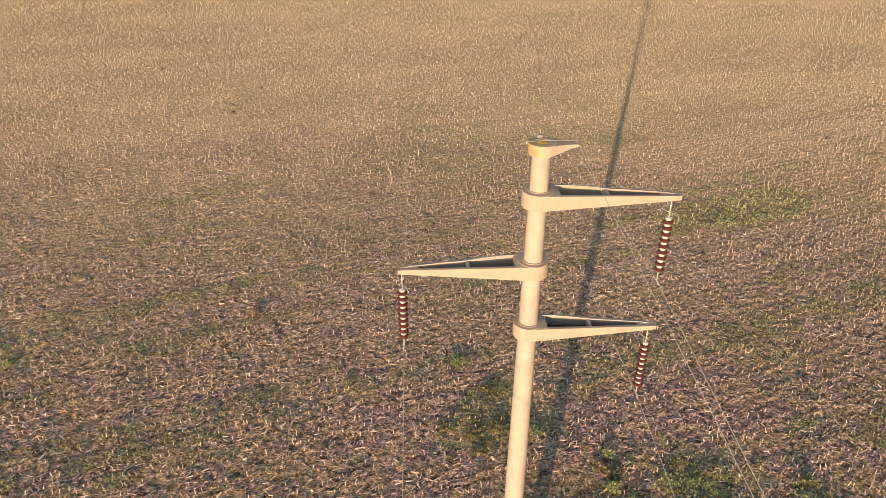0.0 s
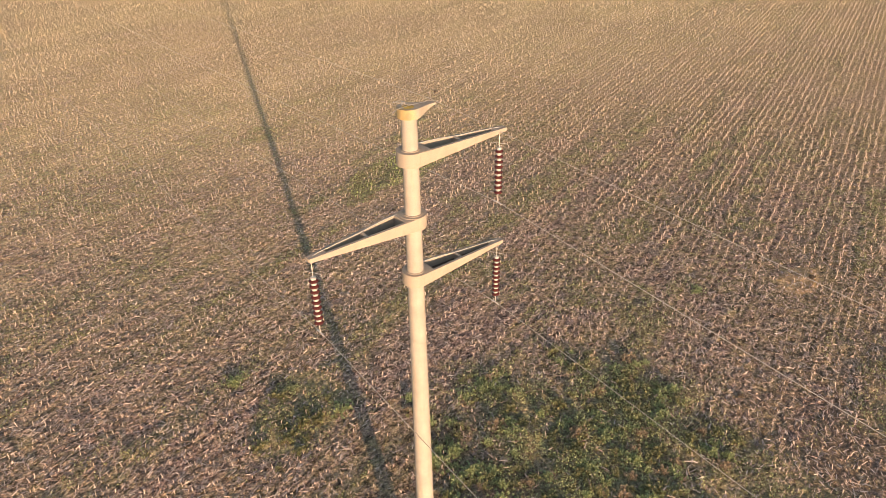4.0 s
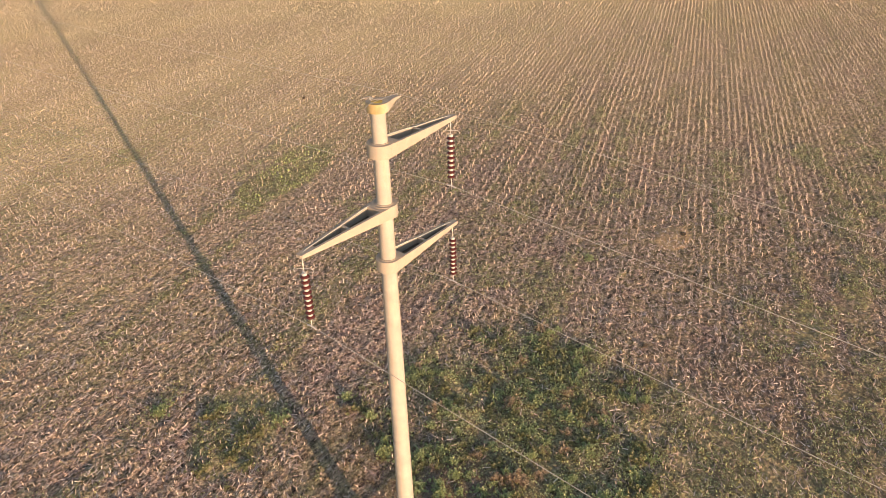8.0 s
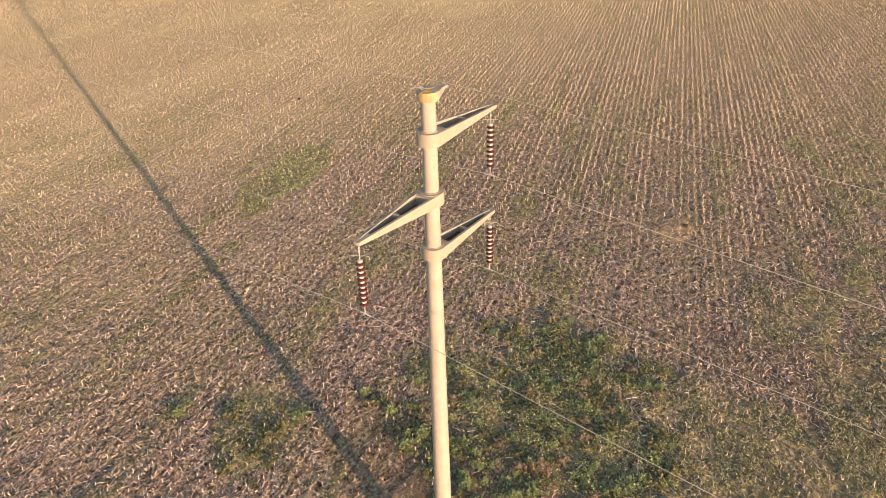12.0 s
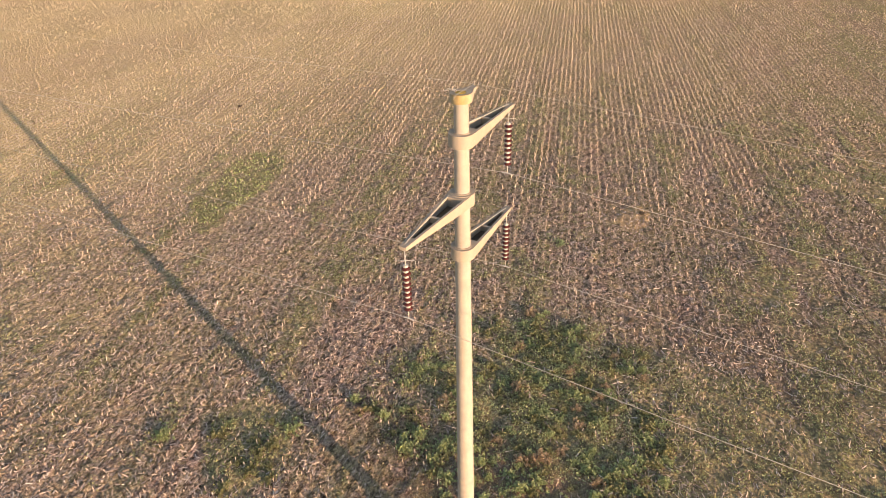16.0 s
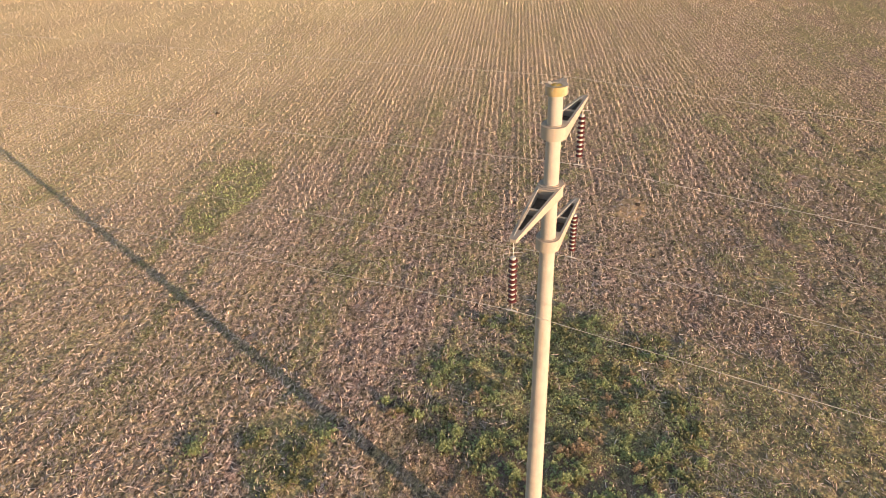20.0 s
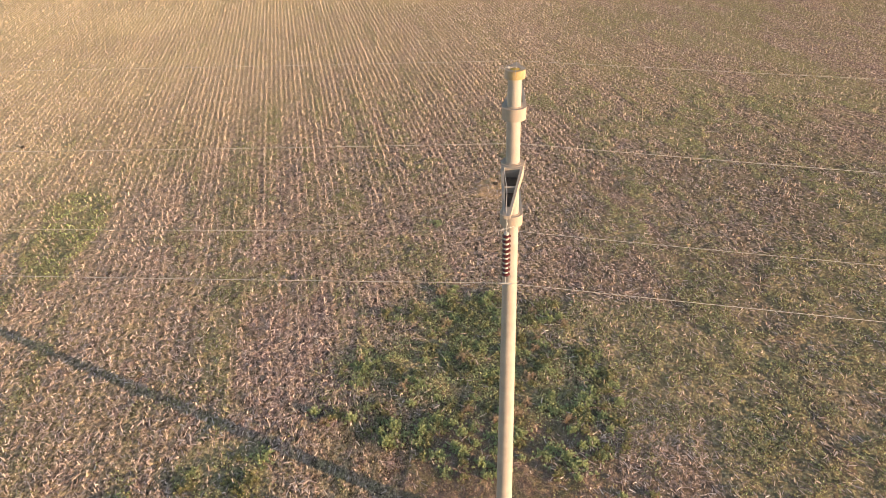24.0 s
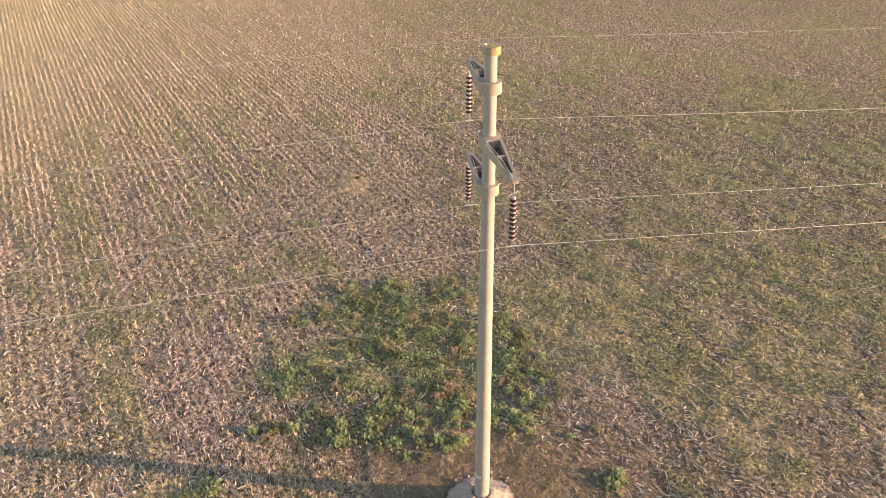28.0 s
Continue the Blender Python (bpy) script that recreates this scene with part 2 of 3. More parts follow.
def blob(x, y, cx, cy, long, wide, turn=ROW_TURN, ragged=0.35, inner=0.8):
    """1 inside a ragged ellipse, 0 outside."""
    c, s = math.cos(turn), math.sin(turn)
    u, w = (x - cx) * c + (y - cy) * s, -(x - cx) * s + (y - cy) * c
    d = np.sqrt((u / long) ** 2 + (w / wide) ** 2) + ragged * 2 * (fbm(x, y, 2.6, 3, 4.0) - 0.5)
    return 1 - soft_step(inner, 1.1, d)


def weed_patch(x, y):
    """The dense weeds beside the pole, thin towards the footing."""
    return blob(x, y, 9.6, 2.3, 7.6, 6.4, 0.2, 0.62, 0.45) * (0.35 + 0.65 * soft_step(3.4, 5.6, x)) * soft_step(2.2, 3.6, np.hypot(x, y))


GREEN_SPOTS = (  # x, y, half length, half width, strength
    (21.5, 32.5, 7.5, 2.3, 1.4), (1.5, 12.1, 3.2, 2.3, 1.2), (27.3, 13.3, 2.2, 1.2, 0.7), (20.1, 9.9, 3.0, 2.0, 0.6),
    (34.0, 7.8, 2.0, 1.2, 0.5), (50.3, -0.7, 3.0, 1.5, 0.6), (42.0, 17.1, 4.5, 0.7, 0.8), (20.3, 7.6, 2.5, 1.3, 0.6),
    (38.3, -42.2, 7.0, 2.5, 0.6), (25.8, -38.0, 5.0, 2.5, 0.7), (56.0, -3.6, 4.0, 2.0, 0.4), (12.5, -4.8, 5.5, 2.8, 0.75),
    (15.5, -18.9, 8.0, 5.0, 0.65), (10.8, -24.7, 7.0, 5.0, 0.65), (16.8, 47.2, 4.0, 1.8, 0.45), (16.7, 15.7, 2.5, 1.6, 0.45),
    (-16.6, 17.7, 1.6, 1.0, 0.5), (-23.7, 16.8, 1.3, 0.8, 0.8), (21.2, 24.5, 2.2, 1.4, 0.4), (24.8, -23.7, 8.0, 4.0, 0.4), (6.5, -10.5, 5.0, 3.0, 0.6), (10.5, -8.0, 6.0, 4.0, 0.85))


def cover(x, y):
    """How much of the ground is green: 0 to 1."""
    u, w = along_rows(x, y)
    thin = soft_step(0.46, 0.68, fbm(u * 0.45, w, 4.0, 4, 1.0)) * 0.22
    thin = thin + 0.75 * soft_step(0, -9, y) * soft_step(0.48, 0.60, fbm(u * 0.6, w, 3.4, 4, 2.0))
    thin = thin + 0.45 * soft_step(0.60, 0.74, fbm(u * 0.07, w, 1.5, 2, 77.0)) * (1 - soft_step(25, 60, y))
    out = np.maximum(thin * (1 - bare(x, y)), weed_patch(x, y) * (0.2 + 0.8 * soft_step(5.0, 8.5, x)))
    for cx, cy, long, wide, strength in GREEN_SPOTS:
        out = np.maximum(out, strength * blob(x, y, cx, cy, long, wide))
    return np.clip(np.maximum(out, 0.20 * moss(x, y) * (1 - bare(x, y))), 0, 1)


def bare(x, y):
    d = np.hypot(x - 0.6, (y + 2.0) * 0.62) + 2.2 * (fbm(x, y, 1.8, 3, 6.0) - 0.5)
    return np.maximum((1 - soft_step(1.9, 3.6, d)) * 0.8, np.maximum(0.75 * blob(x, y, 4.4, -0.2, 3.6, 4.6, 0.0, 0.4, 0.5), 0.8 * blob(x, y, 1.7, 2.4, 2.4, 3.0, 0.0, 0.4, 0.6)))


def soil(x, y):
    """Darker brown ground in patches towards -y, gone beyond x = 60."""
    return 0.95 * soft_step(3, -6, y) * soft_step(60, 15, x) * soft_step(0.25, 0.52, fbm(x, y, 4.0, 3, 41.0))


def moss(x, y):
    """Dull olive moss and low weeds on the side of the line towards the sun."""
    return 0.85 * soft_step(-3, -11, y + 0.12 * x) * soft_step(62, 20, x) * (0.4 + 0.6 * soft_step(0.40, 0.58, fbm(x, y, 3.0, 4, 83.0)))


def antisolar_glow(x, y):
    """Mask for the bright glow opposite the sun, put into the straw colour."""
    u, w = along_rows(x, y)
    return 0.95 * soft_step(9, 60, y) * (0.75 + 0.25 * soft_step(0.35, 0.6, fbm(u * 0.4, w, 6.0, 3, 61.0))) + 0.35 * soft_step(25, 80, x) * soft_step(-30, 20, y) * (1 - soft_step(4, 55, y))


def pale(x, y):
    return 0.55 * blob(x, y, 30.3, 2.8, 1.9, 1.1, 0.1, 0.3)


def height(x, y):
    far = 1 - soft_step(45, 105, np.hypot(x - 14, y - 10))
    rough = 0.06 * (fbm(x, y, 0.34, 2, 5.0) - 0.5) + 0.08 * (fbm(x, y, 0.9, 2, 8.0) - 0.5) + 0.10 * (fbm(x, y, 9.0, 2, 9.0) - 0.5)
    return rough * far * soft_step(0.5, 3.0, np.hypot(x, y)) + 0.04 * blob(x, y, 30.3, 2.8, 1.6, 1.0, 0.1, 0.2)


def build_ground():
    near = np.arange(-16.0, 42.01, 0.13)
    steps = [0.14]
    while sum(steps) < 2900:
        steps.append(min(steps[-1] * 1.05, 400))
    far = np.cumsum(steps)
    xs = np.concatenate([near[0] - far[::-1], near, near[-1] + far])
    ys = xs - 2.0
    gx, gy = np.meshgrid(xs, ys, indexing="ij")
    px, py = gx.ravel(), gy.ravel()
    n, m = len(xs), len(ys)
    i, j = np.meshgrid(np.arange(n - 1), np.arange(m - 1), indexing="ij")
    a = (i * m + j).ravel()
    quads = np.stack([a, a + m, a + m + 1, a + 1], 1)
    me = mesh_from(np.stack([px, py, height(px, py)], 1), quads, "ground")
    # the straw attribute holds the glow painted on the far ground
    for name, fn in (("cover", cover), ("bare", bare), ("pale", pale), ("soil", soil), ("straw", antisolar_glow), ("moss", moss)):
        me.attributes.new(name, "FLOAT", "POINT").data.foreach_set("value", fn(px, py).astype(np.float32))
    me.polygons.foreach_set("use_smooth", np.ones(len(quads), dtype=bool))
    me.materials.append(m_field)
    return tagged(new("ground", me), "harvested maize field with dry litter and weeds", "field", kind="structure")


def mesh_from(verts, quads, name):
    me = bpy.data.meshes.new(name)
    me.vertices.add(len(verts))
    me.vertices.foreach_set("co", np.ascontiguousarray(verts, dtype=np.float32).ravel())
    me.loops.add(len(quads) * 4)
    me.loops.foreach_set("vertex_index", np.ascontiguousarray(quads, dtype=np.int32).ravel())
    me.polygons.add(len(quads))
    me.polygons.foreach_set("loop_start", np.arange(0, len(quads) * 4, 4, dtype=np.int32))
    me.update(calc_edges=True)
    me.validate()
    return me


build_ground()


# ---------------------------------------------------------------- helpers for things
def part(name, bm, material, parent, label="", smooth=False):
    me = bpy.data.meshes.new(name)
    bm.normal_update()
    bm.to_mesh(me)
    bm.free()
    me.materials.append(material)
    if smooth:
        me.polygons.foreach_set("use_smooth", [True] * len(me.polygons))
        me.set_sharp_from_angle(angle=radians(40))
    ob = new(name, me)
    ob.parent = parent
    return tagged(ob, label)


def spin(bm, profile, segs=24, centre=(0, 0, 0)):
    """A closed turned body from (radius, z) pairs, bottom to top."""
    rings = []
    for r, z in profile:
        rings.append([bm.verts.new((centre[0] + r * math.cos(2 * math.pi * i / segs), centre[1] + r * math.sin(2 * math.pi * i / segs), centre[2] + z)) for i in range(segs)])
    for a, b in zip(rings, rings[1:]):
        for i in range(segs):
            bm.faces.new((a[i], a[(i + 1) % segs], b[(i + 1) % segs], b[i]))
    bm.faces.new(rings[0][::-1])
    bm.faces.new(rings[-1])


def tube(bm, points, radius, segs=6):
    pts = [Vector(p) for p in points]
    rings = []
    for i, p in enumerate(pts):
        way = (pts[min(i + 1, len(pts) - 1)] - pts[max(i - 1, 0)]).normalized()
        side = way.cross(Vector((0, 0, 1)) if abs(way.z) < 0.9 else Vector((1, 0, 0))).normalized()
        up = side.cross(way)
        rings.append([bm.verts.new(p + radius * (side * math.cos(2 * math.pi * k / segs) + up * math.sin(2 * math.pi * k / segs))) for k in range(segs)])
    for a, b in zip(rings, rings[1:]):
        for k in range(segs):
            bm.faces.new((a[k], b[k], b[(k + 1) % segs], a[(k + 1) % segs]))
    bm.faces.new(rings[0])
    bm.faces.new(rings[-1][::-1])


def prism(bm, outline, top, bottom):
    """An upright block over a convex outline, with top and bottom heights given by x."""
    up = [bm.verts.new((x, y, top(x))) for x, y in outline]
    lo = [bm.verts.new((x, y, bottom(x))) for x, y in outline]
    n = len(outline)
    faces = [bm.faces.new(up), bm.faces.new(lo[::-1])]
    for i in range(n):
        faces.append(bm.faces.new((up[(i + 1) % n], up[i], lo[i], lo[(i + 1) % n])))
    return up + lo


def bevelled(bm, width, segs=2):
    bmesh.ops.bevel(bm, geom=[e for e in bm.edges if e.calc_face_angle(0) > 0.6], offset=width, segments=segs, affect="EDGES", clamp_overlap=True)


# ---------------------------------------------------------------- the pole
POLE_TOP = 18.52


def shaft_radius(z):
    return 0.172 + 0.0071 * (POLE_TOP - z)


ARMS = ((17.39, 0, 2.76), (15.84, 180, 2.72), (14.31, 0, 2.76))    # height of the arm's tip, way it points, reach


def collar_ring(bm, inner, outer, z0, z1, segs=36):
    rings = []
    for r, z in ((outer, z0), (outer, z1), (inner, z1), (inner, z0)):
        rings.append([bm.verts.new((r * math.cos(2 * math.pi * i / segs), r * math.sin(2 * math.pi * i / segs), z)) for i in range(segs)])
    for a, b in zip(rings, rings[1:] + rings[:1]):
        for i in range(segs):
            bm.faces.new((a[i], a[(i + 1) % segs], b[(i + 1) % segs], b[i]))


def crossarm(parent, z, turn, reach):
    root = 0.315
    slope = lambda a, b: (lambda x: a + (b - a) * min(1, max(0, (x - 0.2) / (reach - 0.2))))
    top, bottom = slope(0.205, 0.06), slope(-0.110, -0.030)
    bm = bmesh.new()
    collar_ring(bm, shaft_radius(z) + 0.012, root, -0.114, 0.211)
    edge = lambda x: root - (root - 0.085) * x / reach
    for s in (1, -1):
        line = [(0.06, s * edge(0.06)), (reach - 0.01, s * edge(reach)), (reach - 0.01, s * (edge(reach) - 0.062)), (0.06, s * (edge(0.06) - 0.072))]
        prism(bm, line if s < 0 else line[::-1], top, bottom)
    # solid shoulder beside the collar, solid nose at the tip, thin floor between the two beams
    inset = lambda x: edge(x) - 0.03
    for x0, x1, lo, hi in ((0.20, 0.38, -0.004, 0.004), (reach - 0.42, reach, -0.004, 0.003)):
        prism(bm, [(x0, -inset(x0)), (x1, -inset(x1)), (x1, inset(x1)), (x0, inset(x0))], lambda x, h=hi: top(x) - h, lambda x, h=lo: bottom(x) - h)
    bevelled(bm, 0.010, 1)
    arm = part("crossarm", bm, m_arm, parent, "cream cast concrete bracket arm, tapered and hollow", True)
    bm = bmesh.new()
    prism(bm, [(1.28, -inset(1.28)), (1.35, -inset(1.35)), (1.35, inset(1.35)), (1.28, inset(1.28))], lambda x: top(x) - 0.015, lambda x: bottom(x) + 0.03)
    part("cross_rib", bm, m_arm, arm)
    # the floor has a much darker colour than the beams
    bm = bmesh.new()
    prism(bm, [(0.34, -inset(0.34)), (2.40, -inset(2.40)), (2.40, inset(2.40)), (0.34, inset(0.34))], lambda x: bottom(x) + 0.04, lambda x: bottom(x) + 0.006)
    part("arm_floor", bm, m_arm_floor, arm, "dark floor of the hollow arm")
    bm = bmesh.new()
    collar_ring(bm, shaft_radius(z) - 0.01, shaft_radius(z) + 0.034, 0.12, 0.226)
    bevelled(bm, 0.012, 1)
    part("mortar_joint", bm, m_arm, arm, "pale mortar joint round the shaft", True)
    bm = bmesh.new()
    s = -1 if turn else 1
    tube(bm, [(x, s * (edge(x) - 0.10 + 0.02 * math.sin(3.1 * x)), top(x) + 0.012 + lift) for x, lift in ((0.30, -0.02), (0.6, 0.0), (1.0, 0.01), (1.4, 0.0), (1.8, 0.012), (2.2, 0.0), (2.45, 0.0), (reach - 0.13, -0.02), (reach - 0.10, -0.16))], 0.009, 5)
    part("earthing_cable", bm, m_zinc, arm, "thin pale earthing cable along the arm")
    arm.matrix_local = pose(0, 0, z, 0, 0, turn)
    return arm


def utility_pole():
    pole = tagged(new("utility_pole"), "tall cream spun-concrete pole with three bracket arms", "utility pole")
    bm = bmesh.new()
    spin(bm, [(shaft_radius(z), z) for z in np.linspace(-0.3, POLE_TOP, 26)], 36)
    shaft = part("shaft", bm, m_shaft, pole, "", True)
    bm = bmesh.new()
    arc = [radians(88 + 7 * i) for i in range(11)]
    quad = [[bm.verts.new(((shaft_radius(z) + d) * math.cos(a), (shaft_radius(z) + d) * math.sin(a), z + 0.03 * math.sin(5 * a))) for a in arc] for z, d in ((1.82, -0.01), (1.82, 0.004), (1.92, 0.004), (1.92, -0.01))]
    for lo, hi in zip(quad, quad[1:] + quad[:1]):
        for i in range(10):
            bm.faces.new((lo[i], lo[i + 1], hi[i + 1], hi[i]))
    part("paint_band", bm, m_white, shaft, "faded smear of white paint")
    for z, turn, reach in ARMS:
        crossarm(pole, z, turn, reach)
    # cap with its beak for the earth wire
    bm = bmesh.new()
    collar_ring(bm, 0.15, 0.262, 18.345, 18.56, 32)
    bevelled(bm, 0.010, 1)
    cap = part("pole_cap", bm, m_cap, pole, "ochre-stained concrete cap ring", True)
    bm = bmesh.new()
    top = lambda x: 18.552 - 0.03 * max(0, x - 0.2) / 0.46
    low = lambda x: 18.353 + 0.12 * min(1, max(0, (x - 0.22) / 0.36))
    xs = [0.05, 0.16, 0.28, 0.40, 0.54, 0.67]
    wide = [0.256, 0.225, 0.172, 0.125, 0.092, 0.075]
    sect = [[bm.verts.new((x, s * w, h(x))) for s, h in ((-1, low), (1, low), (1, top), (-1, top))] for x, w in zip(xs, wide)]
    for a, b in zip(sect, sect[1:]):
        for i in range(4):
            bm.faces.new((a[i], b[i], b[(i + 1) % 4], a[(i + 1) % 4]))
    bm.faces.new(sect[0])
    bm.faces.new(sect[-1][::-1])
    bmesh.ops.recalc_face_normals(bm, faces=bm.faces)
    bevelled(bm, 0.008, 1)
    part("beak", bm, m_arm, cap, "pale concrete beak for the earth wire")
    bm = bmesh.new()
    spin(bm, [(0.152, 18.50), (0.152, 18.530), (0.12, 18.552), (0.05, 18.558)], 24)
    part("lichen_disc", bm, m_lichen, cap, "bright yellow lichen-covered pole top", True)
    bm = bmesh.new()
    tube(bm, [(-0.42, -0.02, 18.52), (-0.27, -0.02, 18.575), (0.0, -0.03, 18.59), (0.3, -0.02, 18.58), (0.60, 0.0, 18.57), (0.655, 0, 18.52)], 0.006)
    part("earth_strap", bm, m_steel, cap, "grey steel earthing strap")
    bm = bmesh.new()
    tube(bm, [(0.02, 0.10, 18.57), (-0.02, 0.20, 18.63), (-0.04, 0.30, 18.61), (-0.10, 0.42, 18.55)], 0.008, 5)
    tube(bm, [(-0.06, 0.12, 18.57), (-0.10, 0.22, 18.62), (-0.20, 0.30, 18.60)], 0.008, 5)
    bmesh.ops.create_cube(bm, size=1.0, matrix=pose(-0.02, 0.17, 18.60, 0, 10, 20) @ Matrix.Diagonal((0.10, 0.05, 0.05, 1)))
    part("earth_clamp", bm, m_steel, cap, "galvanised clamp with loose wire ends")
    return pole


utility_pole()


def footing_keeps(x, y):
    """How much of its height the mound keeps: it sinks away behind the pole."""
    return 1 - 0.72 * float(soft_step(0.15, 0.75, 0.945 * x - 0.327 * y))


def footing():
    """A crumbling mound of poured concrete, higher against the pole."""
    bm = bmesh.new()
    segs, rings = 120, []
    profile = ((1.50, -0.15), (1.42, 0.02), (1.34, 0.10), (1.24, 0.17), (1.14, 0.23), (1.03, 0.31), (0.92, 0.39), (0.82, 0.46), (0.72, 0.54), (0.62, 0.61), (0.54, 0.67), (0.47, 0.71), (0.40, 0.72), (0.35, 0.66), (0.27, 0.62))
    steps = np.linspace(0, len(profile) - 1, 44)
    for r, z in zip(np.interp(steps, range(len(profile)), [q[0] for q in profile]), np.interp(steps, range(len(profile)), [q[1] for q in profile])):
        ring = []
        for i in range(segs):
            a = 2 * math.pi * i / segs
            at = Vector((math.cos(a) * 1.6, math.sin(a) * 1.6, 0))
            wide = r * (1 + 0.20 * noise.noise(at + Vector((3, 0, 0))) * min(1, r)) + 0.05 * noise.noise(at * 4 + Vector((0, 0, r * 4)))
            here = Vector((wide * math.cos(a), wide * math.sin(a), 1.0))
            lift = 0.0 if z < 0 else 0.07 * noise.noise(here * 2.2) + 0.045 * noise.noise(here * 6) + 0.03 * noise.noise(here * 13) + 0.025 * noise.noise(here * 27)
            slot = 0.32 * max(0.0, 1 - abs(a - 2.35) / 0.16) * (1 if r < 1.1 else 0.3)
            keeps = footing_keeps(wide * math.cos(a), wide * math.sin(a)) if z > 0 else 1.0
            ring.append(bm.verts.new((max(wide, 0.26) * math.cos(a), max(wide, 0.26) * math.sin(a), (z + lift) * keeps - (slot if z > 0 else 0))))
        rings.append(ring)
    for a, b in zip(rings, rings[1:]):
        for i in range(segs):
            bm.faces.new((a[i], a[(i + 1) % segs], b[(i + 1) % segs], b[i]))
    bm.faces.new(rings[-1])
    base = tagged(new("concrete_footing"), "rough crumbling concrete footing mound round the pole's foot", "footing")
    part("mound", bm, m_foot, base)
    for i in range(60):
        a, r = random.uniform(0, 6.28), random.uniform(0.8, 1.75)
        s = random.uniform(0.03, 0.09)
        bm = bmesh.new()
        bmesh.ops.create_icosphere(bm, subdivisions=1, radius=s)
        for v in bm.verts:
            v.co *= 1 + 0.5 * noise.noise(v.co * 18 + Vector((i, 0, 0)))
        piece = part("rubble_chip", bm, m_foot, base)
        piece.location = (r * math.cos(a), r * math.sin(a), max(0.02, (0.52 - 0.36 * r) * footing_keeps(r * math.cos(a), r * math.sin(a))) + s * 0.2)


footing()


# ---------------------------------------------------------------- insulators and wires
def insulator_string():
    """Origin at the arm's underside; hangs 1.83 m down to the conductor."""
    top = tagged(new("insulator_string"), "hanging string of nine brown glazed porcelain discs", "insulator", "insulators under the arms")
    bm = bmesh.new()
    tube(bm, [(0, 0, 0.07), (0, 0, -0.10)], 0.011)
    spin(bm, [(0.016, -0.17), (0.024, -0.13), (0.014, -0.09)], 10)
    tube(bm, [(0, 0, -0.10), (0, 0, -0.36)], 0.010)
    part("hanger", bm, m_zinc, top, "galvanised steel shackle")
    bm = bmesh.new()
    hx, hy = math.cos(radians(122)), math.sin(radians(122))
    tube(bm, [(hx * d, hy * d, h) for d, h in ((-0.22, -0.36), (-0.225, -0.28), (-0.19, -0.25), (0.19, -0.25), (0.225, -0.28), (0.22, -0.36))], 0.006)
    part("arcing_horn", bm, m_zinc, top, "thin bent steel arcing horn")
    first = None
    for i in range(9):
        z = -0.36 - 0.137 * i
        if first is None:
            bm = bmesh.new()
            spin(bm, [(0.02, -0.135), (0.05, -0.125), (0.055, -0.105), (0.080, -0.118), (0.085, -0.10), (0.104, -0.112), (0.112, -0.098), (0.105, -0.082), (0.082, -0.060), (0.05, -0.050)], 20)
            disc = part("disc", bm, m_glaze, top, "", True)
            bm = bmesh.new()
            spin(bm, [(0.060, -0.060), (0.064, -0.032), (0.058, -0.004), (0.040, 0.006), (0.02, 0.008)], 14)
            metal = part("metal_cap", bm, m_zinc, disc, "pale galvanised metal cap", True)
            disc.location = (0, 0, z)
            first = disc
        else:
            d = first.copy()
            c = metal.copy()
            scene.collection.objects.link(d)
            scene.collection.objects.link(c)
            d.parent, c.parent = top, d
            d.location = (0, 0, z)
    bm = bmesh.new()
    tube(bm, [(0, 0, -1.58), (0, 0, -1.82)], 0.012)
    tube(bm, [(0, -0.14, -1.848), (0, -0.06, -1.832), (0, 0.06, -1.832), (0, 0.14, -1.848)], 0.022, 8)
    part("clamp", bm, m_zinc, top, "galvanised suspension clamp")
    return top


SPAN = 190.0


def sagging_wire(name, x, z, radius, label, ahead, behind):
    """A wire over the clamp at (x, 0, z); ahead and behind: how steeply it leaves towards +y and -y."""
    bm = bmesh.new()
    ys = sorted({round(s * (i / 46) ** 1.6 * SPAN / 2, 3) for i in range(47) for s in (1, -1)})
    drop = lambda y: (ahead if y > 0 else behind) * (math.sqrt(y * y + 0.02) - 0.14 - y * y / SPAN)
    tube(bm, [(x, y, z - drop(y)) for y in ys], radius, 6)
    root = tagged(new(name), label, "wire", "wires of the power line")
    part("strand", bm, m_alu, root)
    return root


strings = None
for (z, turn, _), sx in zip(ARMS, (2.60, -2.64, 2.62)):
    at = pose(sx, 0, z - 0.075)
    if strings is None:
        strings = insulator_string()
        strings.matrix_basis = at
    else:
        copy_thing(strings, at)
    sagging_wire("conductor_wire", sx, z - 0.075 - 1.832, 0.0078, "pale stranded aluminium conductor sagging between poles", 0.050, 0.064)
sagging_wire("earth_wire", 0.62, 18.575, 0.0045, "thin pale steel earth wire on the cap", 0.033, 0.044)


# ---------------------------------------------------------------- stubble, litter and weeds
EYE_X, EYE_Y = -14.0, -6.0      # middle of the ground from which the field is laid out


def in_field(x, y, r0, r1):
    d = np.hypot(x - EYE_X, y - EYE_Y)
    a = np.degrees(np.arctan2(y - EYE_Y, x - EYE_X))
    ahead = (a > -64) & (a < 130)
    return (d >= r0) & (d < r1) & (ahead | ((d < 60) & (rng.random(len(x)) < 0.4)))


def sector(count, r0, r1):
    """Random places, dense ahead and thin behind where the ring is near."""
    behind = int(count * 0.34) if r1 <= 60 else 0
    r = np.sqrt(rng.uniform(r0 * r0, r1 * r1, count + behind))
    a = np.radians(np.concatenate([rng.uniform(-64, 130, count), rng.uniform(130, 296, behind)]))
    return EYE_X + r * np.cos(a), EYE_Y + r * np.sin(a)


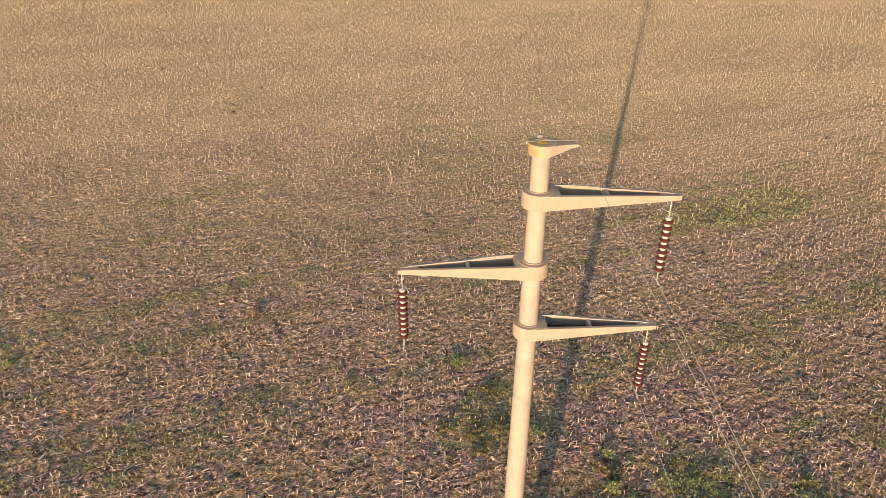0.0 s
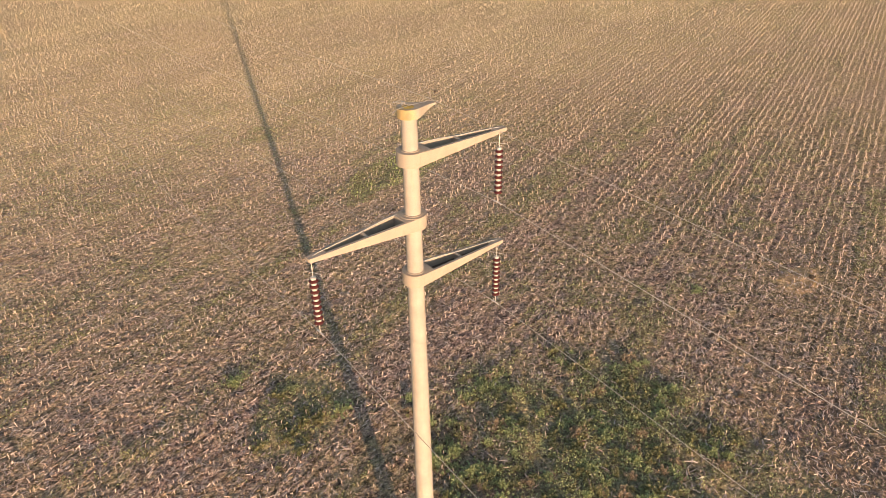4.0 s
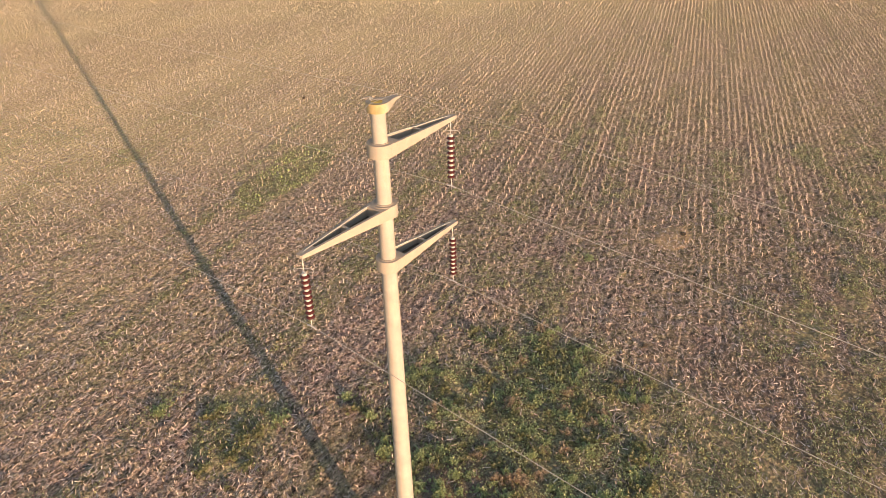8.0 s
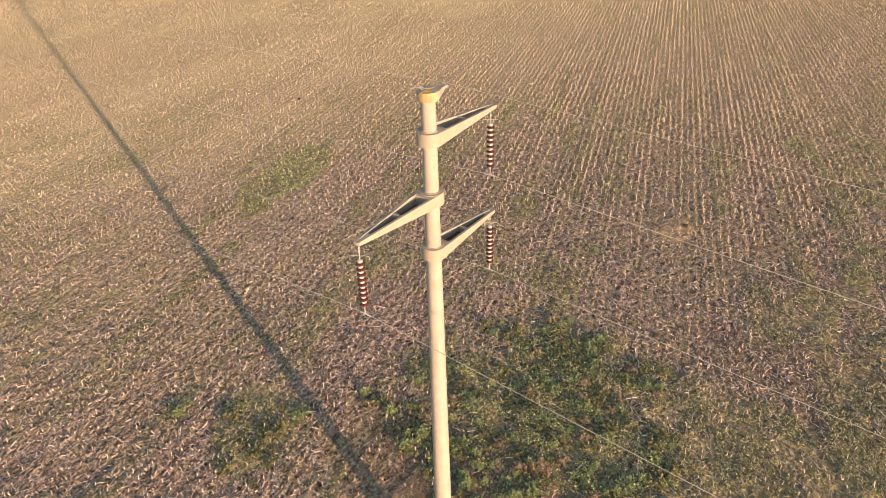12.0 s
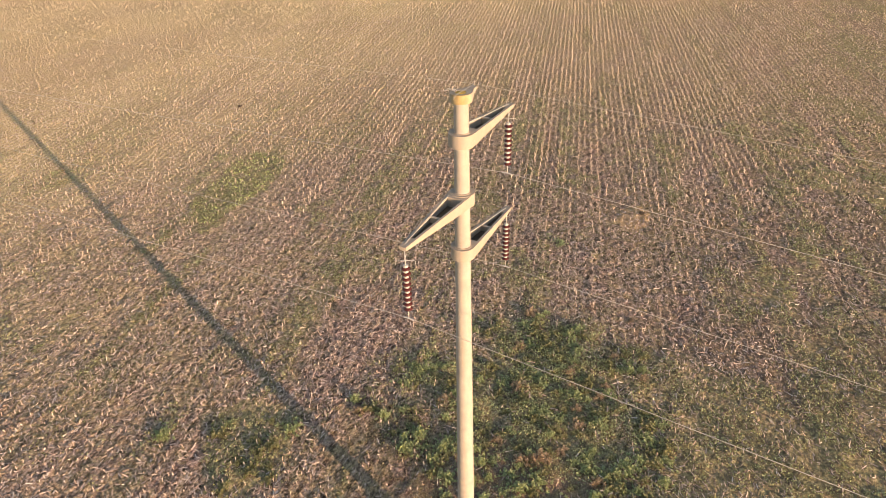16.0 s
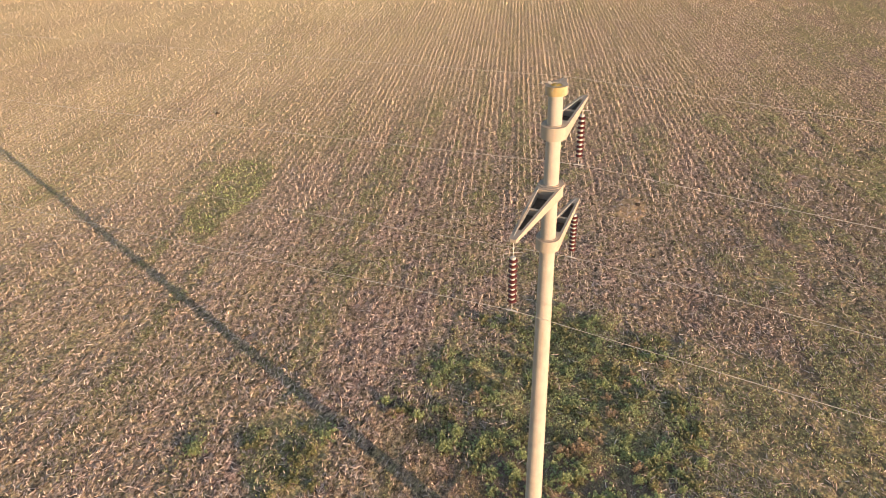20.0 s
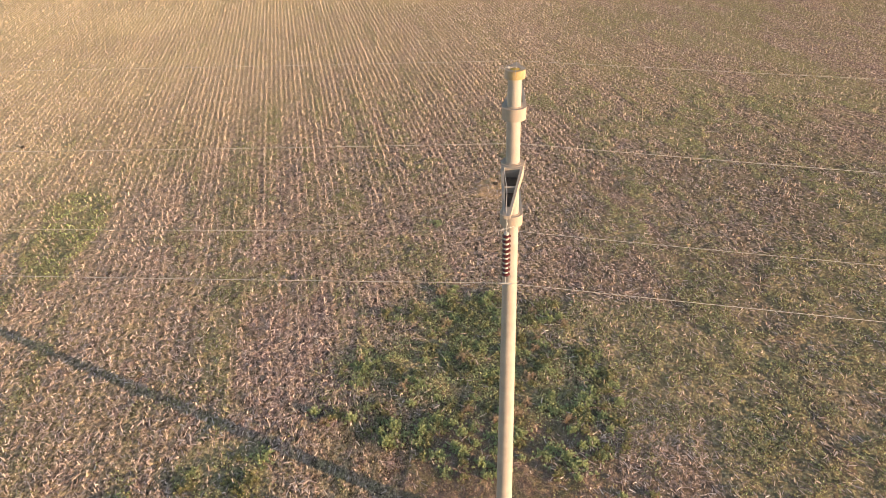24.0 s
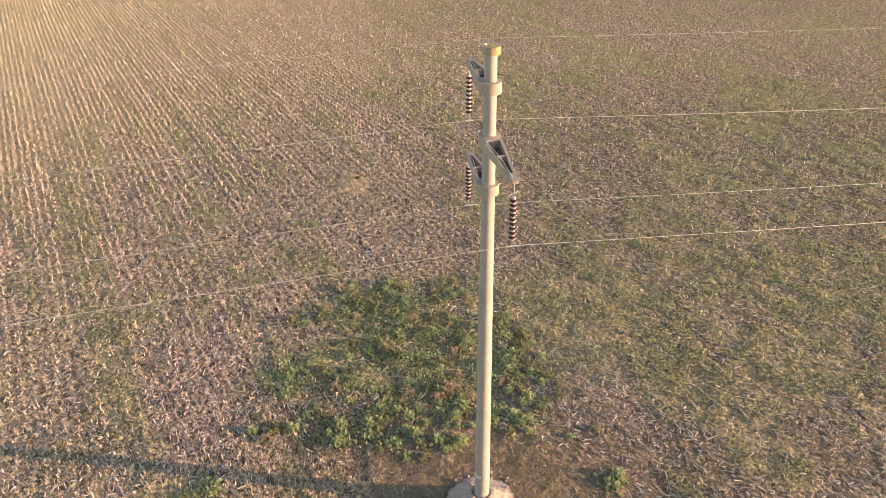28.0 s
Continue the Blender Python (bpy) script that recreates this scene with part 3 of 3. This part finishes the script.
def scatter(name, shape, quads, x, y, z, yaw, pitch, roll, scale, material, label, category):
    """Many copies of one small shape in a single mesh. scale: (n, 3)."""
    n, k = len(x), len(shape)
    p = shape[None, :, :] * scale[:, None, :]
    cr, sr = np.cos(roll)[:, None], np.sin(roll)[:, None]
    px, py, pz = p[..., 0], p[..., 1] * cr - p[..., 2] * sr, p[..., 1] * sr + p[..., 2] * cr
    cp, sp = np.cos(pitch)[:, None], np.sin(pitch)[:, None]
    px, pz = px * cp + pz * sp, -px * sp + pz * cp
    cy, sy = np.cos(yaw)[:, None], np.sin(yaw)[:, None]
    v = np.stack([px * cy - py * sy + x[:, None], px * sy + py * cy + y[:, None], pz + z[:, None]], -1).reshape(-1, 3)
    f = (np.arange(n)[:, None, None] * k + quads[None]).reshape(-1, 4)
    me = mesh_from(v, f, name)
    me.materials.append(material)
    return tagged(new(name, me), label, category, kind="stuff")


STUB = np.array([[c, s, 0] for c, s in ((1, 0), (0, 1), (-1, 0), (0, -1))] + [[0.85 * c, 0.85 * s, 1 + 0.06 * c] for c, s in ((1, 0), (0, 1), (-1, 0), (0, -1))], float)
STUB_Q = np.array([[0, 1, 5, 4], [1, 2, 6, 5], [2, 3, 7, 6], [3, 0, 4, 7], [4, 5, 6, 7]])
STRIP = np.array([[-0.5, -0.5, 0], [0, -0.5, 0.10], [0.5, -0.3, 0], [0.5, 0.3, 0], [0, 0.5, 0.10], [-0.5, 0.5, 0]], float)
STRIP_Q = np.array([[0, 1, 4, 5], [1, 2, 3, 4]])
LEAF = np.array([[0, 0, 0], [0.5, -0.42, 0.10], [1.0, 0, 0.0], [0.5, 0.42, 0.10]], float)
LEAF_Q = np.array([[0, 1, 2, 3]])
STUB_3 = np.array([[c, s, h] for h in (0, 1) for c, s in ((1, 0), (-0.5, 0.87), (-0.5, -0.87))], float)
STUB_3_Q = np.array([[0, 1, 4, 3], [1, 2, 5, 4], [2, 0, 3, 5]])


def stubble(name, r0, r1, step, fat, share, shape, quads, tallest=0.32):
    us = np.arange(-200, 200, step)
    ws = np.arange(-374, 375) * ROW
    u, w = np.meshgrid(us, ws)
    u, w = u.ravel() + rng.uniform(-0.4, 0.4, u.size) * step, w.ravel() + rng.normal(0, 0.06, u.size)
    c, s = math.cos(ROW_TURN), math.sin(ROW_TURN)
    x, y = u * c - w * s, u * s + w * c
    keep = in_field(x, y, r0, r1)
    x, y, u, w = x[keep], y[keep], u[keep], w[keep]
    chance = 0.28 + 0.72 * soft_step(0.34, 0.62, fbm(u * 0.15, np.round(w / ROW) * 7.3, 1.6, 2, 11.0))
    chance = chance * (1 - 0.85 * weed_patch(x, y)) * (1 - bare(x, y)) * (0.15 + 0.85 * soft_step(3.0, 8.0, np.hypot(x, y))) * soft_step(2.0, 4.0, np.hypot(x, y)) * (1 - 0.4 * soft_step(0, -10, y)) * (1 - 0.5 * np.clip(cover(x, y) - 0.3, 0, 1))
    keep = rng.random(len(x)) < chance * share
    x, y = x[keep], y[keep]
    n = len(x)
    tall = rng.uniform(0.10, tallest, n)
    thick = rng.uniform(0.010, 0.018, n) * fat
    lean = rng.normal(0, 0.16, n) + (rng.random(n) < 0.08) * rng.uniform(0.5, 1.2, n)
    scatter(name, shape, quads, x, y, height(x, y) - 0.02, rng.uniform(0, 6.28, n), lean, rng.normal(0, 0.12, n), np.stack([thick, thick, tall], 1), m_stub,
            "cut dry maize stalks standing in rows", "stubble")


stubble("maize_stubble", 0, 45, 0.33, 1.4, 0.82, STUB, STUB_Q, 0.32)
stubble("farther_maize_stubble", 45, 90, 0.30, 1.7, 0.87, STUB_3, STUB_3_Q, 0.38)
stubble("distant_maize_stubble", 90, 190, 0.50, 2.0, 0.8, STUB_3, STUB_3_Q, 0.38)


def litter(name, count, r0, r1, long_most, wide_most, shape, quads, label):
    """Chopped stalks and leaves lying flat, more of them along the rows than across."""
    x, y = sector(count, r0, r1)
    count = len(x)
    keep = (rng.random(count) > 0.8 * weed_patch(x, y)) & (rng.random(count) > 0.85 * bare(x, y)) & (rng.random(count) < 0.35 + 0.8 * soft_step(0.36, 0.62, fbm(x, y, 1.1, 3, 14.0))) & (rng.random(count) > 0.6 * cover(x, y)) & (np.hypot(x, y) > 1.4) & (rng.random(count) > 0.8 * blob(x, y, 4.0, 6.0, 4.0, 2.8)) & (rng.random(count) < 0.10 + soft_step(2.2, 5.0, np.hypot(x, y))) & (rng.random(count) > 0.2 * soft_step(-3, -11, y) * soft_step(40, 15, x))
    x, y = x[keep], y[keep]
    n = len(x)
    long = rng.uniform(0.25, 1.0, n) * long_most
    wide = rng.uniform(0.35, 1.0, n) * wide_most
    yaw = np.where(rng.random(n) < 0.5, ROW_TURN + rng.normal(0.2, 0.45, n), rng.uniform(0, 6.28, n))
    scale = np.stack([long, wide, wide if shape is ROD else long * rng.uniform(-0.1, 0.5, n)], 1)
    scatter(name, shape, quads, x, y, height(x, y) + rng.uniform(0.006, 0.04, n) + 0.09 * weed_patch(x, y), yaw, rng.normal(0, 0.12, n), rng.normal(0, 0.45, n), scale, m_litter,
            label, "crop litter")


ROD = np.array([[-0.5, -0.5, 0], [-0.5, 0, 0.75], [-0.5, 0.5, 0], [0.5, -0.5, 0], [0.5, 0, 0.75], [0.5, 0.5, 0]], float)
ROD_Q = np.array([[0, 1, 4, 3], [1, 2, 5, 4]])
litter("crop_litter", 200000, 0, 55, 0.40, 0.05, STRIP, STRIP_Q, "thin dry strips of maize leaf lying about")
litter("fallen_maize_stalks", 26000, 0, 65, 0.50, 0.030, ROD, ROD_Q, "pale broken maize stalks lying on the ground")
litter("farther_crop_litter", 150000, 55, 110, 0.55, 0.055, STRIP, STRIP_Q, "thin dry strips of maize leaf lying about")


def straw_heap(count, cx, cy, spread):
    """Pale chopped straw thick on the ground beside the bare soil."""
    x, y = rng.normal(cx, spread, count), rng.normal(cy, spread * 0.9, count)
    keep = rng.random(count) < 0.3 + 0.7 * soft_step(0.40, 0.56, fbm(x, y, 0.9, 3, 33.0))
    x, y = x[keep], y[keep]
    n = len(x)
    long, wide = rng.uniform(0.08, 0.34, n), rng.uniform(0.010, 0.026, n)
    scatter("chopped_straw", STRIP, STRIP_Q, x, y, height(x, y) + rng.uniform(0.01, 0.06, n), rng.uniform(0, 6.28, n), rng.normal(0, 0.22, n), rng.normal(0, 0.5, n), np.stack([long, wide, long * rng.uniform(0, 0.5, n)], 1), m_grey_straw,
            "weathered greyish pink chopped straw lying thick", "crop litter")


straw_heap(2600, 5.6, -6.6, 1.7)


def leaf_bits(name, count, r0, r1, low, high, material):
    """Torn dry leaves that stick up between the rows."""
    x, y = sector(count, r0, r1)
    count = len(x)
    u, w = along_rows(x, y)
    # many of them caught along the stubble rows
    caught = np.where(rng.random(count) < (0.4 if r0 < 60 else 0.75), np.round(w / ROW) * ROW + rng.normal(0, 0.06, count), w)
    x, y = x - (caught - w) * math.sin(ROW_TURN), y + (caught - w) * math.cos(ROW_TURN)
    w = caught
    keep = (rng.random(count) < 0.25 + 1.1 * soft_step(0.30, 0.65, fbm(u * 0.5, w, 1.7, 3, 51.0))) & (rng.random(count) > 0.75 * weed_patch(x, y) + 0.9 * bare(x, y)) & (rng.random(count) < 0.15 + soft_step(2.2, 6, np.hypot(x, y)))
    keep &= rng.random(count) > np.maximum(0.15 * soft_step(2, -14, y), 0.8 * cover(x, y))
    x, y = x[keep], y[keep]
    n = len(x)
    tall = rng.uniform(low, high, n)
    scatter(name, LEAF, LEAF_Q, x, y, height(x, y) - 0.01, rng.uniform(0, 6.28, n), rng.uniform(-1.2, -0.1, n), rng.normal(0, 0.6, n), np.stack([tall, tall * rng.uniform(0.16, 0.45, n), tall], 1), material,
            "torn dry maize leaves sticking up between the stalks", "crop litter")


leaf_bits("torn_maize_leaves", 75000, 0, 60, 0.08, 0.22, m_litter)
leaf_bits("farther_torn_leaves", 130000, 60, 115, 0.12, 0.26, m_glow_leaf)
leaf_bits("distant_torn_leaves", 120000, 115, 190, 0.20, 0.42, m_glow_leaf)


def low_weeds(name, count, r0, r1, size, material):
    x, y = sector(count, r0, r1)
    keep = rng.random(count) < 2.3 * cover(x, y) * soft_step(0.455, 0.56, fbm(x, y, 0.9, 3, 71.0))
    x, y = x[keep], y[keep]
    n = len(x)
    long = rng.uniform(0.5, 1.0, n) * size
    z = height(x, y) + rng.uniform(0.0, 0.05, n)
    scatter(name, LEAF, LEAF_Q, x, y, z, rng.uniform(0, 6.28, n), rng.uniform(-1.4, -0.2, n), rng.normal(0, 0.7, n), np.stack([long, long * 0.8, long], 1), material,
            "low green weeds creeping between the stubble", "weeds")


def green_growth(count, cx, cy, long, wide):
    """A thick bright green patch of volunteer seedlings."""
    x, y = rng.normal(cx, long, count), rng.normal(cy, long, count)
    keep = rng.random(count) < blob(x, y, cx, cy, long, wide) * soft_step(0.36, 0.52, fbm(x, y, 1.2, 3, 37.0))
    x, y = x[keep], y[keep]
    n = len(x)
    size = rng.uniform(0.10, 0.20, n)
    scatter("green_seedlings", LEAF, LEAF_Q, x, y, height(x, y), rng.uniform(0, 6.28, n), rng.uniform(-1.4, -0.5, n), rng.normal(0, 0.5, n), np.stack([size, size * 0.55, size], 1), m_seedling,
            "bright green seedlings in a patch among the stubble", "weeds")


green_growth(8500, 21.5, 32.5, 7.0, 2.2)


def weed_mat():
    n = 36000
    x, y = rng.uniform(1, 18.5, n), rng.uniform(-6, 10, n)
    lump = fbm(x, y, 0.8, 2, 31.0)
    keep = (rng.random(n) < weed_patch(x, y) * soft_step(0.49, 0.60, lump) * (0.15 + 0.85 * soft_step(5.0, 8.5, x)))
    x, y, lump = x[keep], y[keep], lump[keep]
    n = len(x)
    size = rng.uniform(0.05, 0.10, n)
    scatter("weed_mat", LEAF, LEAF_Q, x, y, height(x, y) + 0.015 + 0.55 * np.clip(lump - 0.45, 0, 0.4), rng.uniform(0, 6.28, n), rng.normal(-0.7, 0.45, n), rng.normal(0, 0.6, n),
            np.stack([size, size * 0.8, size], 1), m_leaf, "dense mat of small green weed leaves", "weeds")


def dry_tufts(name, n, material, label, cx, cy, sx, sy):
    x, y = rng.normal(cx, sx, n), rng.normal(cy, sy, n)
    keep = (rng.random(n) < 0.55 + 0.45 * soft_step(0.4, 0.6, fbm(x, y, 0.9, 3, 23.0))) & (np.hypot(x, y) > 1.25)
    x, y = x[keep], y[keep]
    n = len(x)
    size = rng.uniform(0.04, 0.09, n)
    scatter(name, LEAF, LEAF_Q, x, y, height(x, y) + 0.005, rng.uniform(0, 6.28, n), rng.normal(-0.5, 0.4, n), rng.normal(0, 0.6, n), np.stack([size, size * 0.3, size], 1), material, label, "dry grass")


weed_mat()
dry_tufts("dry_grass", 26000, m_brown_weed, "short withered brown grass round the footing", 0.3, -0.8, 2.6, 4.0)
dry_tufts("short_weeds", 11000, m_olive, "short olive weeds round the footing", 0.3, -0.8, 2.6, 4.0)
dry_tufts("withered_grass", 12000, m_brown_weed, "short withered grass between the weeds", 4.6, 4.6, 1.8, 2.4)
dry_tufts("olive_grass", 12000, m_olive, "short olive grass between the weeds", 5.0, 4.6, 2.0, 2.4)
low_weeds("low_weeds", 460000, 4, 70, 0.12, m_olive)
low_weeds("low_green_weeds", 380000, 4, 70, 0.11, m_leaf)
low_weeds("farther_low_weeds", 200000, 70, 150, 0.22, m_olive)


def weed_plant(tall, wide, leaves, material, seed, label):
    """A bushy weed: a few stems and a dome of leaves that face outwards."""
    r = np.random.default_rng(seed)
    root = tagged(new("weed_plant"), label, "weed", "weeds beside the pole")
    bm = bmesh.new()
    for i in range(5):
        a, lean = r.uniform(0, 6.28), r.uniform(0.2, 0.9)
        tip = Vector((math.cos(a) * wide * lean, math.sin(a) * wide * lean, tall * (1.05 - 0.5 * lean)))
        tube(bm, [(0, 0, -0.03), tip * 0.5 + Vector((0, 0, tall * 0.12)), tip], 0.006, 3)
    part("stalk", bm, material, root)
    # upright shoots, each with pointed leaves that stand out all round
    shoots = max(5, leaves // 16)
    feet = r.normal(0, 0.45, (shoots, 2)) * wide
    high = tall * r.uniform(0.45, 1.15, shoots) * np.clip(1.15 - np.hypot(feet[:, 0], feet[:, 1]) / (wide * 1.6), 0.3, 1.1)
    who = r.integers(0, shoots, leaves)
    az, rise = r.uniform(0, 6.28, leaves), r.uniform(0.05, 1.0, leaves)
    up = radians(4) + radians(42) * rise + r.normal(0, 0.25, leaves)
    way = np.stack([np.cos(az) * np.cos(up), np.sin(az) * np.cos(up), np.sin(up)], 1)
    side = np.stack([-np.sin(az), np.cos(az), r.normal(0, 0.35, leaves)], 1)
    size = r.uniform(0.05, 0.095, leaves) * (1.2 - 0.4 * rise)
    p = np.concatenate([feet[who], (high[who] * rise)[:, None]], 1)
    v = p[:, None, :] + size[:, None, None] * (LEAF[None, :, 0:1] * way[:, None, :] + 0.75 * LEAF[None, :, 1:2] * side[:, None, :])
    v[:, :, 2] += 0.3 * size[:, None] * LEAF[None, :, 2]
    me = mesh_from(v.reshape(-1, 3), np.arange(leaves)[:, None] * 4 + np.arange(4)[None], "foliage")
    me.materials.append(material)
    foliage = new("foliage", me)
    foliage.parent = root
    return root


def weeds_by_pole():
    kinds = [weed_plant(0.22, 0.36, 520, m_leaf, 1, "bushy green broadleaf weed in low sun"),
             weed_plant(0.13, 0.44, 560, m_leaf, 2, "low spreading bright green weed"),
             weed_plant(0.10, 0.38, 420, m_olive, 3, "low mat of olive-green weed leaves"),
             weed_plant(0.16, 0.32, 420, m_olive, 4, "small bushy yellowish green weed"),
             weed_plant(0.18, 0.34, 260, m_brown_weed, 5, "withered reddish brown weed tuft")]
    spots = []
    r = np.random.default_rng(21)
    while len(spots) < 190:
        x, y = r.uniform(1.5, 17.5), r.uniform(-5.5, 9.5)
        clump = float(soft_step(0.38, 0.58, fbm(np.array([x]), np.array([y]), 1.5, 2, 91.0))[0])
        if r.random() < clump * float(weed_patch(np.array([x]), np.array([y]))[0]) and all((x - a) ** 2 + (y - b) ** 2 > 0.24 for a, b, _ in spots):
            edge = 0.55 if x < 6.5 else 0.08
            spots.append((x, y, int(r.choice(5, p=[edge, (1 - edge) * 0.33, (1 - edge) * 0.27, (1 - edge) * 0.27, (1 - edge) * 0.13]))))
    lone = 0
    while lone < 18:
        x, y = r.uniform(2.4, 7.6), r.uniform(-5.2, 6.6)
        if x > 2.3 + 0.035 * y * y + r.uniform(0, 2.5) and math.hypot(x - 5.9, y + 0.2) > 0.9 and all((x - a) ** 2 + (y - b) ** 2 > 0.36 for a, b, _ in spots):
            spots.append((x, y, int(r.choice([0, 1, 3]))))
            lone += 1
    spots += [(7.5, -3.2, 0), (7.1, -2.9, 0), (7.9, -3.5, 1), (6.5, -3.1, 0), (6.9, -3.6, 1), (6.0, -3.4, 3), (5.4, -3.7, 0), (4.8, -4.0, 3), (-0.1, -5.7, 1), (0.2, -6.0, 0), (2.8, -6.0, 3)]
    spots += [(6.46, 0.3, 4), (6.2, 0.6, 4), (6.75, 0.1, 4), (24.4, 6.0, 0), (24.65, 6.2, 1), (-0.45, 15.8, 0), (-0.2, 16.0, 1), (2.64, -4.8, 0), (-23.7, 16.7, 0), (-11.8, 20.4, 4), (16.3, 29.1, 4)]
    # thick clumps on the near edge of the patch
    for cx, cy, many in ((4.6, 5.6, 5), (7.6, -3.1, 5), (5.9, 3.4, 4), (3.4, 1.5, 3), (6.2, 6.2, 4), (4.9, -3.8, 2), (4.2, 3.0, 2)):
        for i in range(many):
            spots.append((cx + r.normal(0, 0.45), cy + r.normal(0, 0.45), int(r.choice([0, 1, 3, 3]))))
    # a leafy clump out in the stubble
    for i in range(15):
        spots.append((0.7 + r.normal(0, 2.0), 11.5 + r.normal(0, 1.2), int(r.choice([1, 2, 2, 3]))))
    used = set()
    for x, y, k in spots:
        z = float(height(np.array([x]), np.array([y]))[0])
        s = r.uniform(0.65, 1.3)
        m = pose(x, y, z, 0, 0, r.uniform(0, 360)) @ Matrix.Diagonal((s, s, s, 1))
        if k in used:
            copy_thing(kinds[k], m)
        else:
            kinds[k].matrix_basis = m
            used.add(k)


weeds_by_pole()


def soil_clod(seed, size):
    bm = bmesh.new()
    bmesh.ops.create_icosphere(bm, subdivisions=2, radius=size)
    for v in bm.verts:
        v.co *= 1 + 0.45 * noise.noise(v.co * 3.5 / size * 0.4 + Vector((seed * 5.0, 0, 0)))
        v.co.z *= 0.7
    ob = part("soil_clod", bm, m_clod, None, "dark lump of turned-up soil among the stubble")
    return tagged(ob, "", "soil clod", "dark clods in the field")


m_clod = plain("dark_wet_soil", (0.055, 0.042, 0.032), 0.95, 0.0, 0.3, 9.0)
for i, (x, y, size) in enumerate(((-20.6, 55.0, 0.24), (-32.5, 70.7, 0.18), (-19.3, 63.0, 0.16), (35.5, 46.1, 0.22), (31.1, 2.5, 0.20), (16.4, 26.2, 0.14), (18.4, -0.5, 0.13))):
    clod = soil_clod(i, size)
    clod.matrix_basis = pose(x, y, float(height(np.array([x]), np.array([y]))[0]) + size * 0.2, 0, 0, 40 * i)
